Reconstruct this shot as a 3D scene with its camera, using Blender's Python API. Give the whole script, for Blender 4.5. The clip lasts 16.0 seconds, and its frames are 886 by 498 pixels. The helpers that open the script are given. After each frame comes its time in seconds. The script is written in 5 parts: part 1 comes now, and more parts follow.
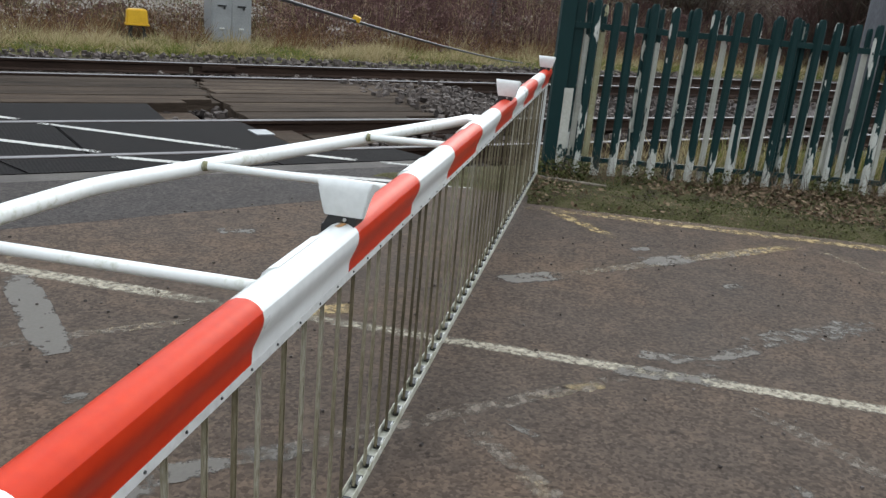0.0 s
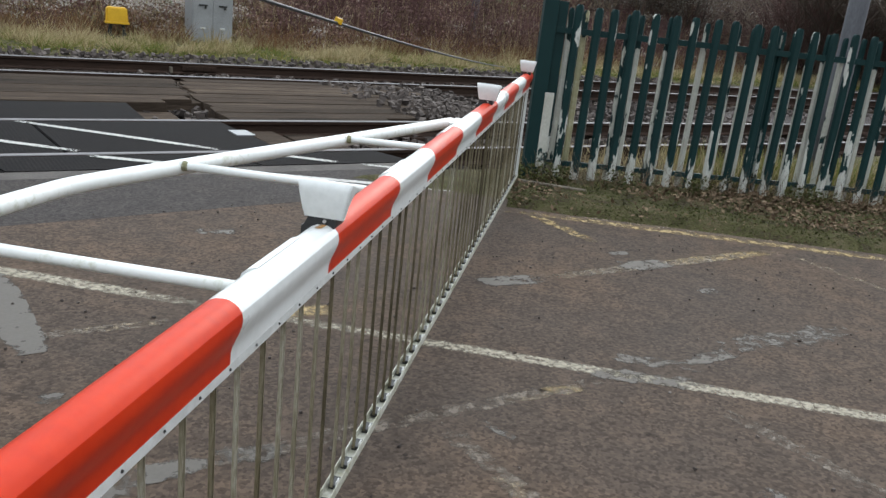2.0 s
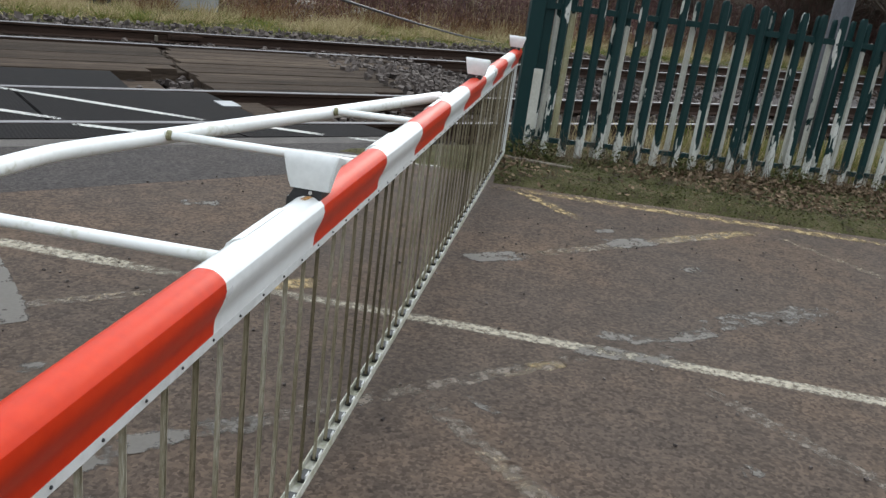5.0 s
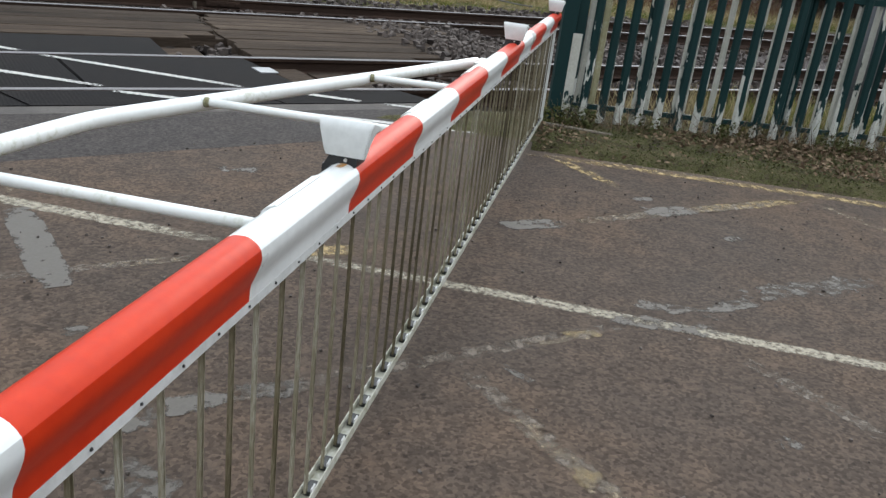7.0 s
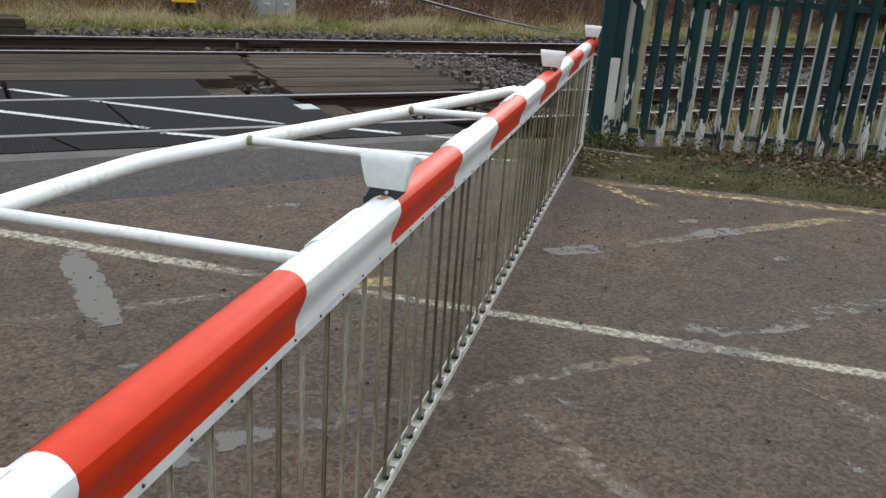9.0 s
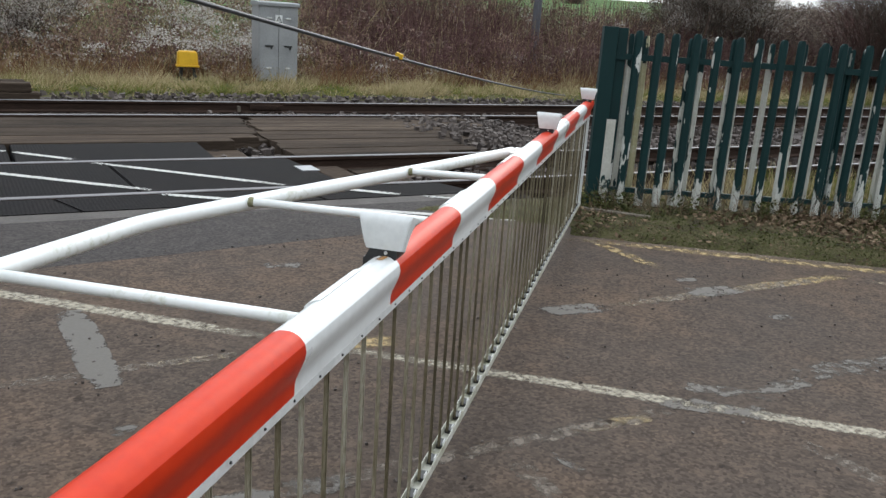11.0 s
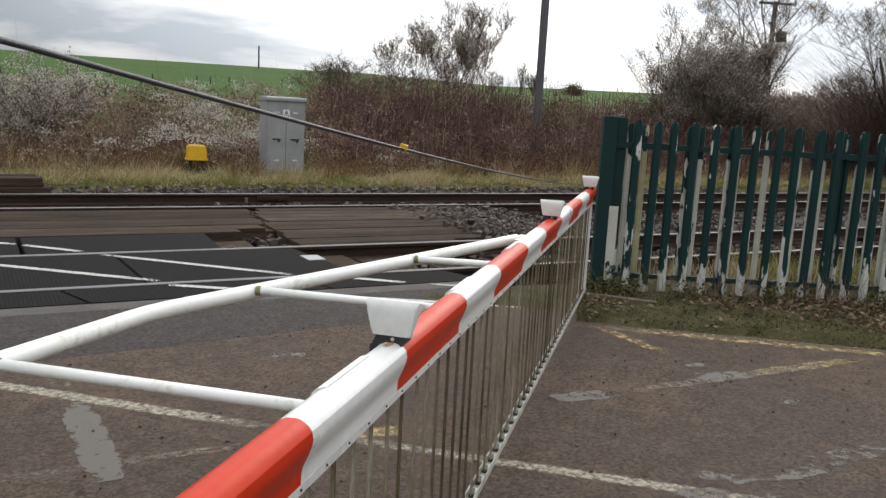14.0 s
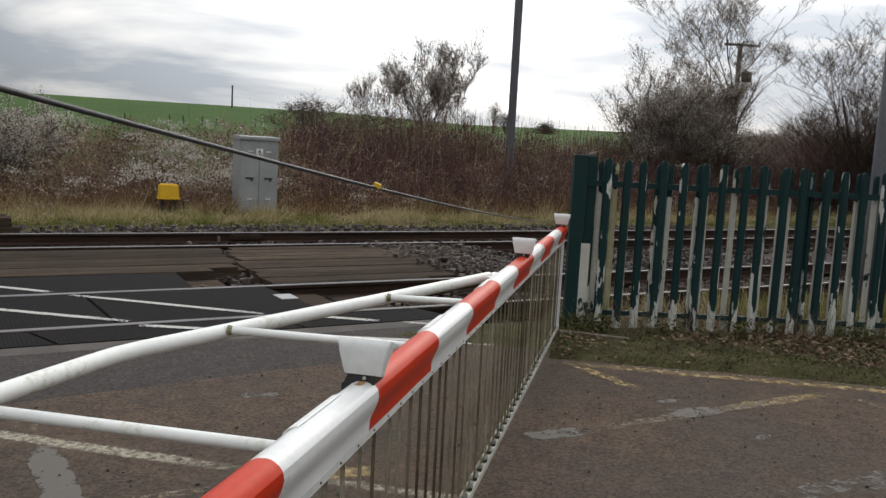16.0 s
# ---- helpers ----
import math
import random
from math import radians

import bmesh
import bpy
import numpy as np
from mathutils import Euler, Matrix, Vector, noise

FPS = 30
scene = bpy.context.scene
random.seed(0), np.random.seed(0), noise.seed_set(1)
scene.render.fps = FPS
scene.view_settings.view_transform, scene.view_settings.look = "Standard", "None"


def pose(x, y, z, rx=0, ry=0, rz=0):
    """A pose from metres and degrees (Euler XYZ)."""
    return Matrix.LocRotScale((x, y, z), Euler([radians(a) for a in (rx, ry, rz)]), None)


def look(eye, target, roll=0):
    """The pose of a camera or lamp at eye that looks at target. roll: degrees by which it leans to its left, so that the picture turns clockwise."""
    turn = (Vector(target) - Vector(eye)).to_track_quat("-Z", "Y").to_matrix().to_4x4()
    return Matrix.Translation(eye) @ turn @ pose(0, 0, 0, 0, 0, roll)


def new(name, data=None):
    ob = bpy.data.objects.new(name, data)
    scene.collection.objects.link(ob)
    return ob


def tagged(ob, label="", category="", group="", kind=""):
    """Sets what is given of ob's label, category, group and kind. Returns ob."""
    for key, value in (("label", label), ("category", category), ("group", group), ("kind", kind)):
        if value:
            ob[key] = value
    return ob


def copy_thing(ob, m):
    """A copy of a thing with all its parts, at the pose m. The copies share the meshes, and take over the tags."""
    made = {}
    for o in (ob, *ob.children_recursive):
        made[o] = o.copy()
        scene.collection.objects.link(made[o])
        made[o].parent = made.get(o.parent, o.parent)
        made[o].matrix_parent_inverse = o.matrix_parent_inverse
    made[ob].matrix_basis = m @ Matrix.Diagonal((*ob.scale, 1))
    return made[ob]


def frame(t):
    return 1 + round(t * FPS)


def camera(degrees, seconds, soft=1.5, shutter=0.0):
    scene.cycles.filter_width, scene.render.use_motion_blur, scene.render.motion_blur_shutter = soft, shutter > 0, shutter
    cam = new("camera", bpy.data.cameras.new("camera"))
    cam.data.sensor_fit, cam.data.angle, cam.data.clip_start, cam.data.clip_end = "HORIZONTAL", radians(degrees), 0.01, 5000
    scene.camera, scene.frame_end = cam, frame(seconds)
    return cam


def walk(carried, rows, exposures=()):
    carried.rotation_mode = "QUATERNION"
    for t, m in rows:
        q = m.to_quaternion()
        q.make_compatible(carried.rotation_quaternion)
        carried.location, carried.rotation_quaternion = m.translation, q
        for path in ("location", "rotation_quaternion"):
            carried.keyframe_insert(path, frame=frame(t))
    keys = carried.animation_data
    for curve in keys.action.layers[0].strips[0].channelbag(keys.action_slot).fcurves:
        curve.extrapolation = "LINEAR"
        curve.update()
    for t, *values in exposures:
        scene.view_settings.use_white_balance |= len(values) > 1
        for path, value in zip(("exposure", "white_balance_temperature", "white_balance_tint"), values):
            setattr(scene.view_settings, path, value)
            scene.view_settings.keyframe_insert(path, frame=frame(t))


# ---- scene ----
cam = camera(56.0, 16.0, soft=1.45)
PATH = [
    (0, (0.462, -6.433, 1.404), (1.529, -4.85, 0.807), 5.4),
    (0.5, (0.457, -6.444, 1.407), (1.544, -4.869, 0.828), 5.9),
    (1, (0.456, -6.443, 1.407), (1.542, -4.872, 0.813), 6.3),
    (1.5, (0.457, -6.44, 1.407), (1.559, -4.873, 0.833), 6.3),
    (2, (0.457, -6.444, 1.407), (1.564, -4.885, 0.821), 6.3),
    (2.5, (0.456, -6.442, 1.406), (1.563, -4.883, 0.818), 6.6),
    (3, (0.452, -6.446, 1.409), (1.563, -4.865, 0.895), 7.3),
    (3.5, (0.451, -6.447, 1.407), (1.573, -4.888, 0.851), 8.3),
    (4, (0.454, -6.441, 1.403), (1.577, -4.904, 0.79), 8.3),
    (6.5, (0.466, -6.437, 1.4), (1.585, -4.917, 0.739), 7.0),
    (7, (0.468, -6.434, 1.4), (1.518, -4.892, 0.679), 7.1),
    (7.5, (0.465, -6.437, 1.403), (1.504, -4.881, 0.696), 6.4),
    (8, (0.468, -6.432, 1.399), (1.492, -4.866, 0.691), 5.9),
    (8.5, (0.469, -6.431, 1.4), (1.459, -4.839, 0.704), 5.4),
    (9, (0.47, -6.435, 1.4), (1.437, -4.816, 0.735), 4.2),
    (11.5, (0.459, -6.457, 1.408), (1.436, -4.776, 0.939), 3.7),
    (12, (0.456, -6.463, 1.406), (1.406, -4.754, 0.985), 2.9),
    (12.5, (0.459, -6.458, 1.405), (1.401, -4.752, 0.958), 3.0),
    (13, (0.455, -6.46, 1.406), (1.411, -4.747, 1.017), 3.3),
    (13.5, (0.454, -6.462, 1.405), (1.422, -4.747, 1.057), 3.1),
    (14, (0.454, -6.463, 1.405), (1.436, -4.751, 1.081), 3.1),
    (14.5, (0.454, -6.464, 1.405), (1.444, -4.751, 1.115), 3.0),
    (15, (0.451, -6.473, 1.409), (1.441, -4.756, 1.137), 3.1),
    (15.5, (0.451, -6.478, 1.408), (1.457, -4.767, 1.166), 3.1),
    (16, (0.451, -6.48, 1.409), (1.489, -4.786, 1.178), 3.0),
]
walk(cam, [(t, look(eye, target, roll)) for t, eye, target, roll in PATH],
     [(0, 0.30, 6600, 7), (9, 0.28, 6600, 7.5), (11.5, 0.27, 6640, 8), (12.5, 0.25, 6880, 9), (13.5, 0.13, 7080, 10), (14.5, 0.01, 7150, 11), (15, -0.01, 7150, 11), (15.5, -0.06, 7150, 11), (16, -0.32, 7150, 11)])

# ---- world, sun ----
SUN_AZ = radians(40)      # measured from +x towards +y
SUN_EL = radians(24)
sun_dir = Vector((math.cos(SUN_AZ) * math.cos(SUN_EL), math.sin(SUN_AZ) * math.cos(SUN_EL), math.sin(SUN_EL)))
world = bpy.data.worlds.new("overcast_sky")
scene.world = world
world.use_nodes = True
wn, wl = world.node_tree.nodes, world.node_tree.links
wn.clear()


def wnode(kind, **values):
    n = wn.new(kind)
    for k, v in values.items():
        n.inputs[k].default_value = v
    return n


w_out = wn.new("ShaderNodeOutputWorld")
w_bg = wnode("ShaderNodeBackground", Strength=1.0)
w_sky = wn.new("ShaderNodeTexSky")
w_sky.sky_type = "NISHITA"
w_sky.sun_disc = False
w_sky.sun_elevation = SUN_EL
w_sky.sun_rotation = radians(90) - SUN_AZ
w_geo = wn.new("ShaderNodeTexCoord")
w_sep = wn.new("ShaderNodeSeparateXYZ")
wl.new(w_geo.outputs["Generated"], w_sep.inputs[0])
# cloud layers, drawn out along the horizon
w_map = wn.new("ShaderNodeMapping")
w_map.inputs["Location"].default_value = (0.3, 0.1, 0.35)
w_map.inputs["Scale"].default_value = (1.5, 1.5, 8.5)
wl.new(w_geo.outputs["Generated"], w_map.inputs[0])
w_noise = wnode("ShaderNodeTexNoise", Scale=1.7, Detail=7.0, Roughness=0.52, Distortion=0.4)
wl.new(w_map.outputs[0], w_noise.inputs["Vector"])
w_ramp = wn.new("ShaderNodeValToRGB")
w_ramp.color_ramp.elements[0].position, w_ramp.color_ramp.elements[0].color = 0.41, (0.35, 0.41, 0.50, 1)
w_ramp.color_ramp.elements[1].position, w_ramp.color_ramp.elements[1].color = 0.66, (0.92, 0.955, 1.0, 1)
wl.new(w_noise.outputs["Fac"], w_ramp.inputs[0])
# brighter overhead and round the hidden sun, as under any overcast sky
w_dot = wn.new("ShaderNodeVectorMath"); w_dot.operation = "DOT_PRODUCT"; w_dot.inputs[1].default_value = sun_dir
wl.new(w_geo.outputs["Generated"], w_dot.inputs[0])
w_sunny = wn.new("ShaderNodeMapRange")
for key, v in (("From Min", 0.50), ("From Max", 0.90), ("To Min", -0.12), ("To Max", 1.45)):
    w_sunny.inputs[key].default_value = v
wl.new(w_dot.outputs["Value"], w_sunny.inputs["Value"])
w_zen = wn.new("ShaderNodeMapRange")
for key, v in (("From Min", 0.0), ("From Max", 0.85), ("To Min", 0.39), ("To Max", 3.0)):
    w_zen.inputs[key].default_value = v
wl.new(w_sep.outputs["Z"], w_zen.inputs["Value"])
w_gain = wn.new("ShaderNodeMath"); w_gain.operation = "ADD"
wl.new(w_zen.outputs[0], w_gain.inputs[0]); wl.new(w_sunny.outputs[0], w_gain.inputs[1])
w_mul = wn.new("ShaderNodeVectorMath"); w_mul.operation = "SCALE"
wl.new(w_ramp.outputs[0], w_mul.inputs[0]); wl.new(w_gain.outputs[0], w_mul.inputs["Scale"])
w_dim = wn.new("ShaderNodeVectorMath"); w_dim.operation = "SCALE"; w_dim.inputs["Scale"].default_value = 0.08
wl.new(w_sky.outputs[0], w_dim.inputs[0])
w_mix = wn.new("ShaderNodeMix"); w_mix.data_type = "RGBA"; w_mix.inputs["Factor"].default_value = 0.93
wl.new(w_dim.outputs[0], w_mix.inputs[6]); wl.new(w_mul.outputs[0], w_mix.inputs[7])
wl.new(w_mix.outputs[2], w_bg.inputs["Color"])
wl.new(w_bg.outputs[0], w_out.inputs["Surface"])

sun = new("sun", bpy.data.lights.new("sun", "SUN"))
sun.data.energy, sun.data.angle, sun.data.color = 0.6, radians(30), (1.0, 0.96, 0.9)
sun.matrix_world = look((0, 0, 30), Vector((0, 0, 30)) - sun_dir)


# ---- materials ----
def material(name, colours, scale=6.0, fine=90.0, rough=0.7, bump=0.15, metal=0.0, spread=0.0, island=0.0, coat=0.0,
             stretch=(1, 1, 1), depth=0.01, spec=0.5, through_light=0.0, single=0.0):
    """colours: dark to light, mixed by coarse and fine noise; spread: rough variation; island: share of the colour drawn per loose piece."""
    m = bpy.data.materials.new(name)
    m.use_nodes = True
    n, l = m.node_tree.nodes, m.node_tree.links
    b = n["Principled BSDF"]
    tc = n.new("ShaderNodeTexCoord")
    mp = n.new("ShaderNodeMapping"); mp.inputs["Scale"].default_value = stretch
    l.new(tc.outputs["Object"], mp.inputs[0])
    big = n.new("ShaderNodeTexNoise"); big.inputs["Scale"].default_value = scale; big.inputs["Detail"].default_value = 5
    small = n.new("ShaderNodeTexNoise"); small.inputs["Scale"].default_value = fine; small.inputs["Detail"].default_value = 4
    l.new(mp.outputs[0], big.inputs["Vector"]); l.new(mp.outputs[0], small.inputs["Vector"])
    mix = n.new("ShaderNodeMath"); mix.operation = "MULTIPLY_ADD"; mix.inputs[1].default_value = 0.45
    l.new(small.outputs["Fac"], mix.inputs[0])
    half = n.new("ShaderNodeMath"); half.operation = "MULTIPLY"; half.inputs[1].default_value = 0.55
    l.new(big.outputs["Fac"], half.inputs[0]); l.new(half.outputs[0], mix.inputs[2])
    fac = mix.outputs[0]
    if island:
        g = n.new("ShaderNodeNewGeometry")
        mr = n.new("ShaderNodeMapRange")
        for key, v in (("To Min", 0.28), ("To Max", 0.72)):
            mr.inputs[key].default_value = v
        l.new(g.outputs["Random Per Island"], mr.inputs["Value"])
        mx = n.new("ShaderNodeMix"); mx.data_type = "FLOAT"; mx.inputs["Factor"].default_value = island
        l.new(fac, mx.inputs[2]); l.new(mr.outputs[0], mx.inputs[3])
        fac = mx.outputs[0]
    if single:
        oi = n.new("ShaderNodeObjectInfo")
        ms2 = n.new("ShaderNodeMapRange")
        for key, v in (("To Min", -single), ("To Max", single)):
            ms2.inputs[key].default_value = v
        l.new(oi.outputs["Random"], ms2.inputs["Value"])
        ad = n.new("ShaderNodeMath"); ad.operation = "ADD"
        l.new(fac, ad.inputs[0]); l.new(ms2.outputs[0], ad.inputs[1])
        fac = ad.outputs[0]
    ramp = n.new("ShaderNodeValToRGB")
    el = ramp.color_ramp.elements
    while len(el) < len(colours):
        el.new(0.5)
    for k, c in enumerate(colours):
        el[k].position = 0.28 + 0.44 * k / max(1, len(colours) - 1)
        el[k].color = (*c, 1)
    l.new(fac, ramp.inputs[0])
    l.new(ramp.outputs[0], b.inputs["Base Color"])
    b.inputs["Metallic"].default_value = metal
    b.inputs["Specular IOR Level"].default_value = spec
    b.inputs["Coat Weight"].default_value = coat
    if through_light:
        tl = n.new("ShaderNodeBsdfTranslucent")
        ms = n.new("ShaderNodeMixShader"); ms.inputs[0].default_value = through_light
        l.new(ramp.outputs[0], tl.inputs["Color"])
        l.new(b.outputs[0], ms.inputs[1]); l.new(tl.outputs[0], ms.inputs[2])
        l.new(ms.outputs[0], n["Material Output"].inputs["Surface"])
    rr = n.new("ShaderNodeMapRange")
    for key, v in (("From Min", 0.3), ("From Max", 0.7), ("To Min", rough - spread), ("To Max", rough + spread)):
        rr.inputs[key].default_value = v
    l.new(big.outputs["Fac"], rr.inputs["Value"]); l.new(rr.outputs[0], b.inputs["Roughness"])
    if bump:
        bp = n.new("ShaderNodeBump"); bp.inputs["Strength"].default_value = bump; bp.inputs["Distance"].default_value = depth
        l.new(small.outputs["Fac"], bp.inputs["Height"]); l.new(bp.outputs[0], b.inputs["Normal"])
    return m


def asphalt_material():
    m = material("asphalt", [(0.0455, 0.0345, 0.0275), (0.0665, 0.0490, 0.0378), (0.106, 0.0735, 0.0525)], scale=1.1, fine=7.0, rough=0.85, spread=0.1, bump=0.0, spec=0.12)
    n, l = m.node_tree.nodes, m.node_tree.links
    b = n["Principled BSDF"]
    tc = n["Texture Coordinate"]
    ramp = n["Color Ramp"]
    stone = n.new("ShaderNodeTexVoronoi"); stone.inputs["Scale"].default_value = 78
    l.new(tc.outputs["Object"], stone.inputs["Vector"])
    chips = n.new("ShaderNodeTexNoise"); chips.inputs["Scale"].default_value = 40; chips.inputs["Detail"].default_value = 6; chips.inputs["Roughness"].default_value = 0.7
    l.new(tc.outputs["Object"], chips.inputs["Vector"])
    pits = n.new("ShaderNodeMapRange")
    for key, v in (("From Min", 0.33), ("From Max", 0.47), ("To Min", 0.60), ("To Max", 1.05)):
        pits.inputs[key].default_value = v
    l.new(chips.outputs["Fac"], pits.inputs["Value"])
    grain = n.new("ShaderNodeMapRange")
    for key, v in (("From Min", 0.0), ("From Max", 1.0), ("To Min", 0.66), ("To Max", 1.40)):
        grain.inputs[key].default_value = v
    sep = n.new("ShaderNodeSeparateColor")
    l.new(stone.outputs["Color"], sep.inputs[0]); l.new(sep.outputs[0], grain.inputs["Value"])
    holes = n.new("ShaderNodeTexNoise"); holes.inputs["Scale"].default_value = 15; holes.inputs["Detail"].default_value = 3
    l.new(tc.outputs["Object"], holes.inputs["Vector"])
    deep = n.new("ShaderNodeMapRange")
    for key, v in (("From Min", 0.27), ("From Max", 0.35), ("To Min", 0.60), ("To Max", 1.0)):
        deep.inputs[key].default_value = v
    l.new(holes.outputs["Fac"], deep.inputs["Value"])
    pitted = n.new("ShaderNodeMath"); pitted.operation = "MULTIPLY"
    l.new(pits.outputs[0], pitted.inputs[0]); l.new(deep.outputs[0], pitted.inputs[1])
    both = n.new("ShaderNodeMath"); both.operation = "MULTIPLY"
    l.new(pitted.outputs[0], both.inputs[0]); l.new(grain.outputs[0], both.inputs[1])
    sc = n.new("ShaderNodeVectorMath"); sc.operation = "SCALE"
    l.new(ramp.outputs[0], sc.inputs[0]); l.new(both.outputs[0], sc.inputs["Scale"])
    l.new(sc.outputs[0], b.inputs["Base Color"])
    hgt = n.new("ShaderNodeMath"); hgt.operation = "MULTIPLY_ADD"; hgt.inputs[1].default_value = -0.6
    l.new(stone.outputs["Distance"], hgt.inputs[0]); l.new(chips.outputs["Fac"], hgt.inputs[2])
    bp = n.new("ShaderNodeBump"); bp.inputs["Strength"].default_value = 0.28; bp.inputs["Distance"].default_value = 0.006
    l.new(hgt.outputs[0], bp.inputs["Height"]); l.new(bp.outputs[0], b.inputs["Normal"])
    return m


def worn(name, colours, cover=0.5, soft=0.05, scale=9.0, rough=0.6, fine=70.0):
    """Paint or film lying on the road, with ragged bare places between."""
    m = material(name, colours, scale=scale * 1.7, fine=fine, rough=rough, bump=0.08, spread=0.1, spec=0.15)
    n, l = m.node_tree.nodes, m.node_tree.links
    tc = n["Texture Coordinate"]
    ns = n.new("ShaderNodeTexNoise"); ns.inputs["Scale"].default_value = scale; ns.inputs["Detail"].default_value = 9; ns.inputs["Roughness"].default_value = 0.68
    l.new(tc.outputs["Object"], ns.inputs["Vector"])
    # thinner towards the sides of the strip: x, y of the UV map run 0 to 1
    uv = n.new("ShaderNodeSeparateXYZ"); l.new(tc.outputs["UV"], uv.inputs[0])
    edges = []
    for k in (0, 1):
        pp = n.new("ShaderNodeMath"); pp.operation = "PINGPONG"; pp.inputs[1].default_value = 0.5
        l.new(uv.outputs[k], pp.inputs[0])
        er = n.new("ShaderNodeMapRange")
        for key, v in (("From Min", 0.0), ("From Max", 0.22), ("To Min", -0.16), ("To Max", 0.0)):
            er.inputs[key].default_value = v
        l.new(pp.outputs[0], er.inputs["Value"])
        edges.append(er.outputs[0])
    e2 = n.new("ShaderNodeMath"); e2.operation = "ADD"; l.new(edges[0], e2.inputs[0]); l.new(edges[1], e2.inputs[1])
    e3 = n.new("ShaderNodeMath"); e3.operation = "ADD"; l.new(e2.outputs[0], e3.inputs[0]); l.new(ns.outputs["Fac"], e3.inputs[1])
    mr = n.new("ShaderNodeMapRange")
    for key, v in (("From Min", 1 - cover - soft), ("From Max", 1 - cover + soft)):
        mr.inputs[key].default_value = v
    l.new(e3.outputs[0], mr.inputs["Value"])
    tr = n.new("ShaderNodeBsdfTransparent")
    mx = n.new("ShaderNodeMixShader")
    l.new(mr.outputs[0], mx.inputs[0]); l.new(tr.outputs[0], mx.inputs[1]); l.new(n["Principled BSDF"].outputs[0], mx.inputs[2])
    l.new(mx.outputs[0], n["Material Output"].inputs["Surface"])
    return m


def peeling(name, paint, under, amount, low=0.0, reach=0.9, head=0.0, vary=0.07):
    """Green paint flaking off a pale undercoat; low: how much more it flakes towards the foot."""
    m = material(name, under, scale=7, fine=60, rough=0.75, bump=0.2)
    n, l = m.node_tree.nodes, m.node_tree.links
    b = n["Principled BSDF"]
    tc = n["Texture Coordinate"]
    mp = n.new("ShaderNodeMapping"); mp.inputs["Scale"].default_value = (1, 1, 0.35)
    gi = n.new("ShaderNodeObjectInfo")
    sh = n.new("ShaderNodeVectorMath"); sh.operation = "ADD"
    rnd = n.new("ShaderNodeMath"); rnd.operation = "MULTIPLY"; rnd.inputs[1].default_value = 40
    l.new(gi.outputs["Random"], rnd.inputs[0])
    l.new(tc.outputs["Object"], sh.inputs[0]); l.new(rnd.outputs[0], sh.inputs[1])
    l.new(sh.outputs[0], mp.inputs[0])
    ns = n.new("ShaderNodeTexNoise"); ns.inputs["Scale"].default_value = 8; ns.inputs["Detail"].default_value = 5; ns.inputs["Roughness"].default_value = 0.55
    l.new(mp.outputs[0], ns.inputs["Vector"])
    sep = n.new("ShaderNodeSeparateXYZ"); l.new(tc.outputs["Object"], sep.inputs[0])
    drop = n.new("ShaderNodeMapRange")
    for key, v in (("From Min", 0.05), ("From Max", reach), ("To Min", low), ("To Max", 0.0)):
        drop.inputs[key].default_value = v
    l.new(sep.outputs["Z"], drop.inputs["Value"])
    r2 = n.new("ShaderNodeMapRange")
    for key, v in (("To Min", -vary), ("To Max", vary)):
        r2.inputs[key].default_value = v
    l.new(gi.outputs["Random"], r2.inputs["Value"])
    a1 = n.new("ShaderNodeMath"); a1.operation = "ADD"; l.new(ns.outputs["Fac"], a1.inputs[0]); l.new(drop.outputs[0], a1.inputs[1])
    a2 = n.new("ShaderNodeMath"); a2.operation = "ADD"; l.new(a1.outputs[0], a2.inputs[0]); l.new(r2.outputs[0], a2.inputs[1])
    if head:
        hd = n.new("ShaderNodeMapRange")
        for key, v in (("From Min", 1.12), ("From Max", 1.26), ("To Min", 0.0), ("To Max", -head)):
            hd.inputs[key].default_value = v
        l.new(sep.outputs["Z"], hd.inputs["Value"])
        a3 = n.new("ShaderNodeMath"); a3.operation = "ADD"; l.new(a2.outputs[0], a3.inputs[0]); l.new(hd.outputs[0], a3.inputs[1])
        a2 = a3
    st = n.new("ShaderNodeMapRange")
    for key, v in (("From Min", 1 - amount - 0.006), ("From Max", 1 - amount + 0.006)):
        st.inputs[key].default_value = v
    l.new(a2.outputs[0], st.inputs["Value"])
    tone = n.new("ShaderNodeMix"); tone.data_type = "RGBA"
    tone.inputs[6].default_value = (*[c * 0.75 for c in paint], 1); tone.inputs[7].default_value = (*[c * 1.3 for c in paint], 1)
    n2 = n.new("ShaderNodeTexNoise"); n2.inputs["Scale"].default_value = 5; n2.inputs["Detail"].default_value = 5
    l.new(sh.outputs[0], n2.inputs["Vector"]); l.new(n2.outputs["Fac"], tone.inputs["Factor"])
    mx = n.new("ShaderNodeMix"); mx.data_type = "RGBA"
    l.new(st.outputs[0], mx.inputs["Factor"]); l.new(tone.outputs[2], mx.inputs[6]); l.new(n["Color Ramp"].outputs[0], mx.inputs[7])
    l.new(mx.outputs[2], b.inputs["Base Color"])
    b.inputs["Roughness"].default_value = 0.6
    b.inputs["Specular IOR Level"].default_value = 0.25
    for lk in list(b.inputs["Roughness"].links):
        l.remove(lk)
    bp = n.new("ShaderNodeBump"); bp.inputs["Strength"].default_value = 0.5; bp.inputs["Distance"].default_value = 0.002; bp.invert = True
    l.new(st.outputs[0], bp.inputs["Height"]); l.new(bp.outputs[0], b.inputs["Normal"])
    return m


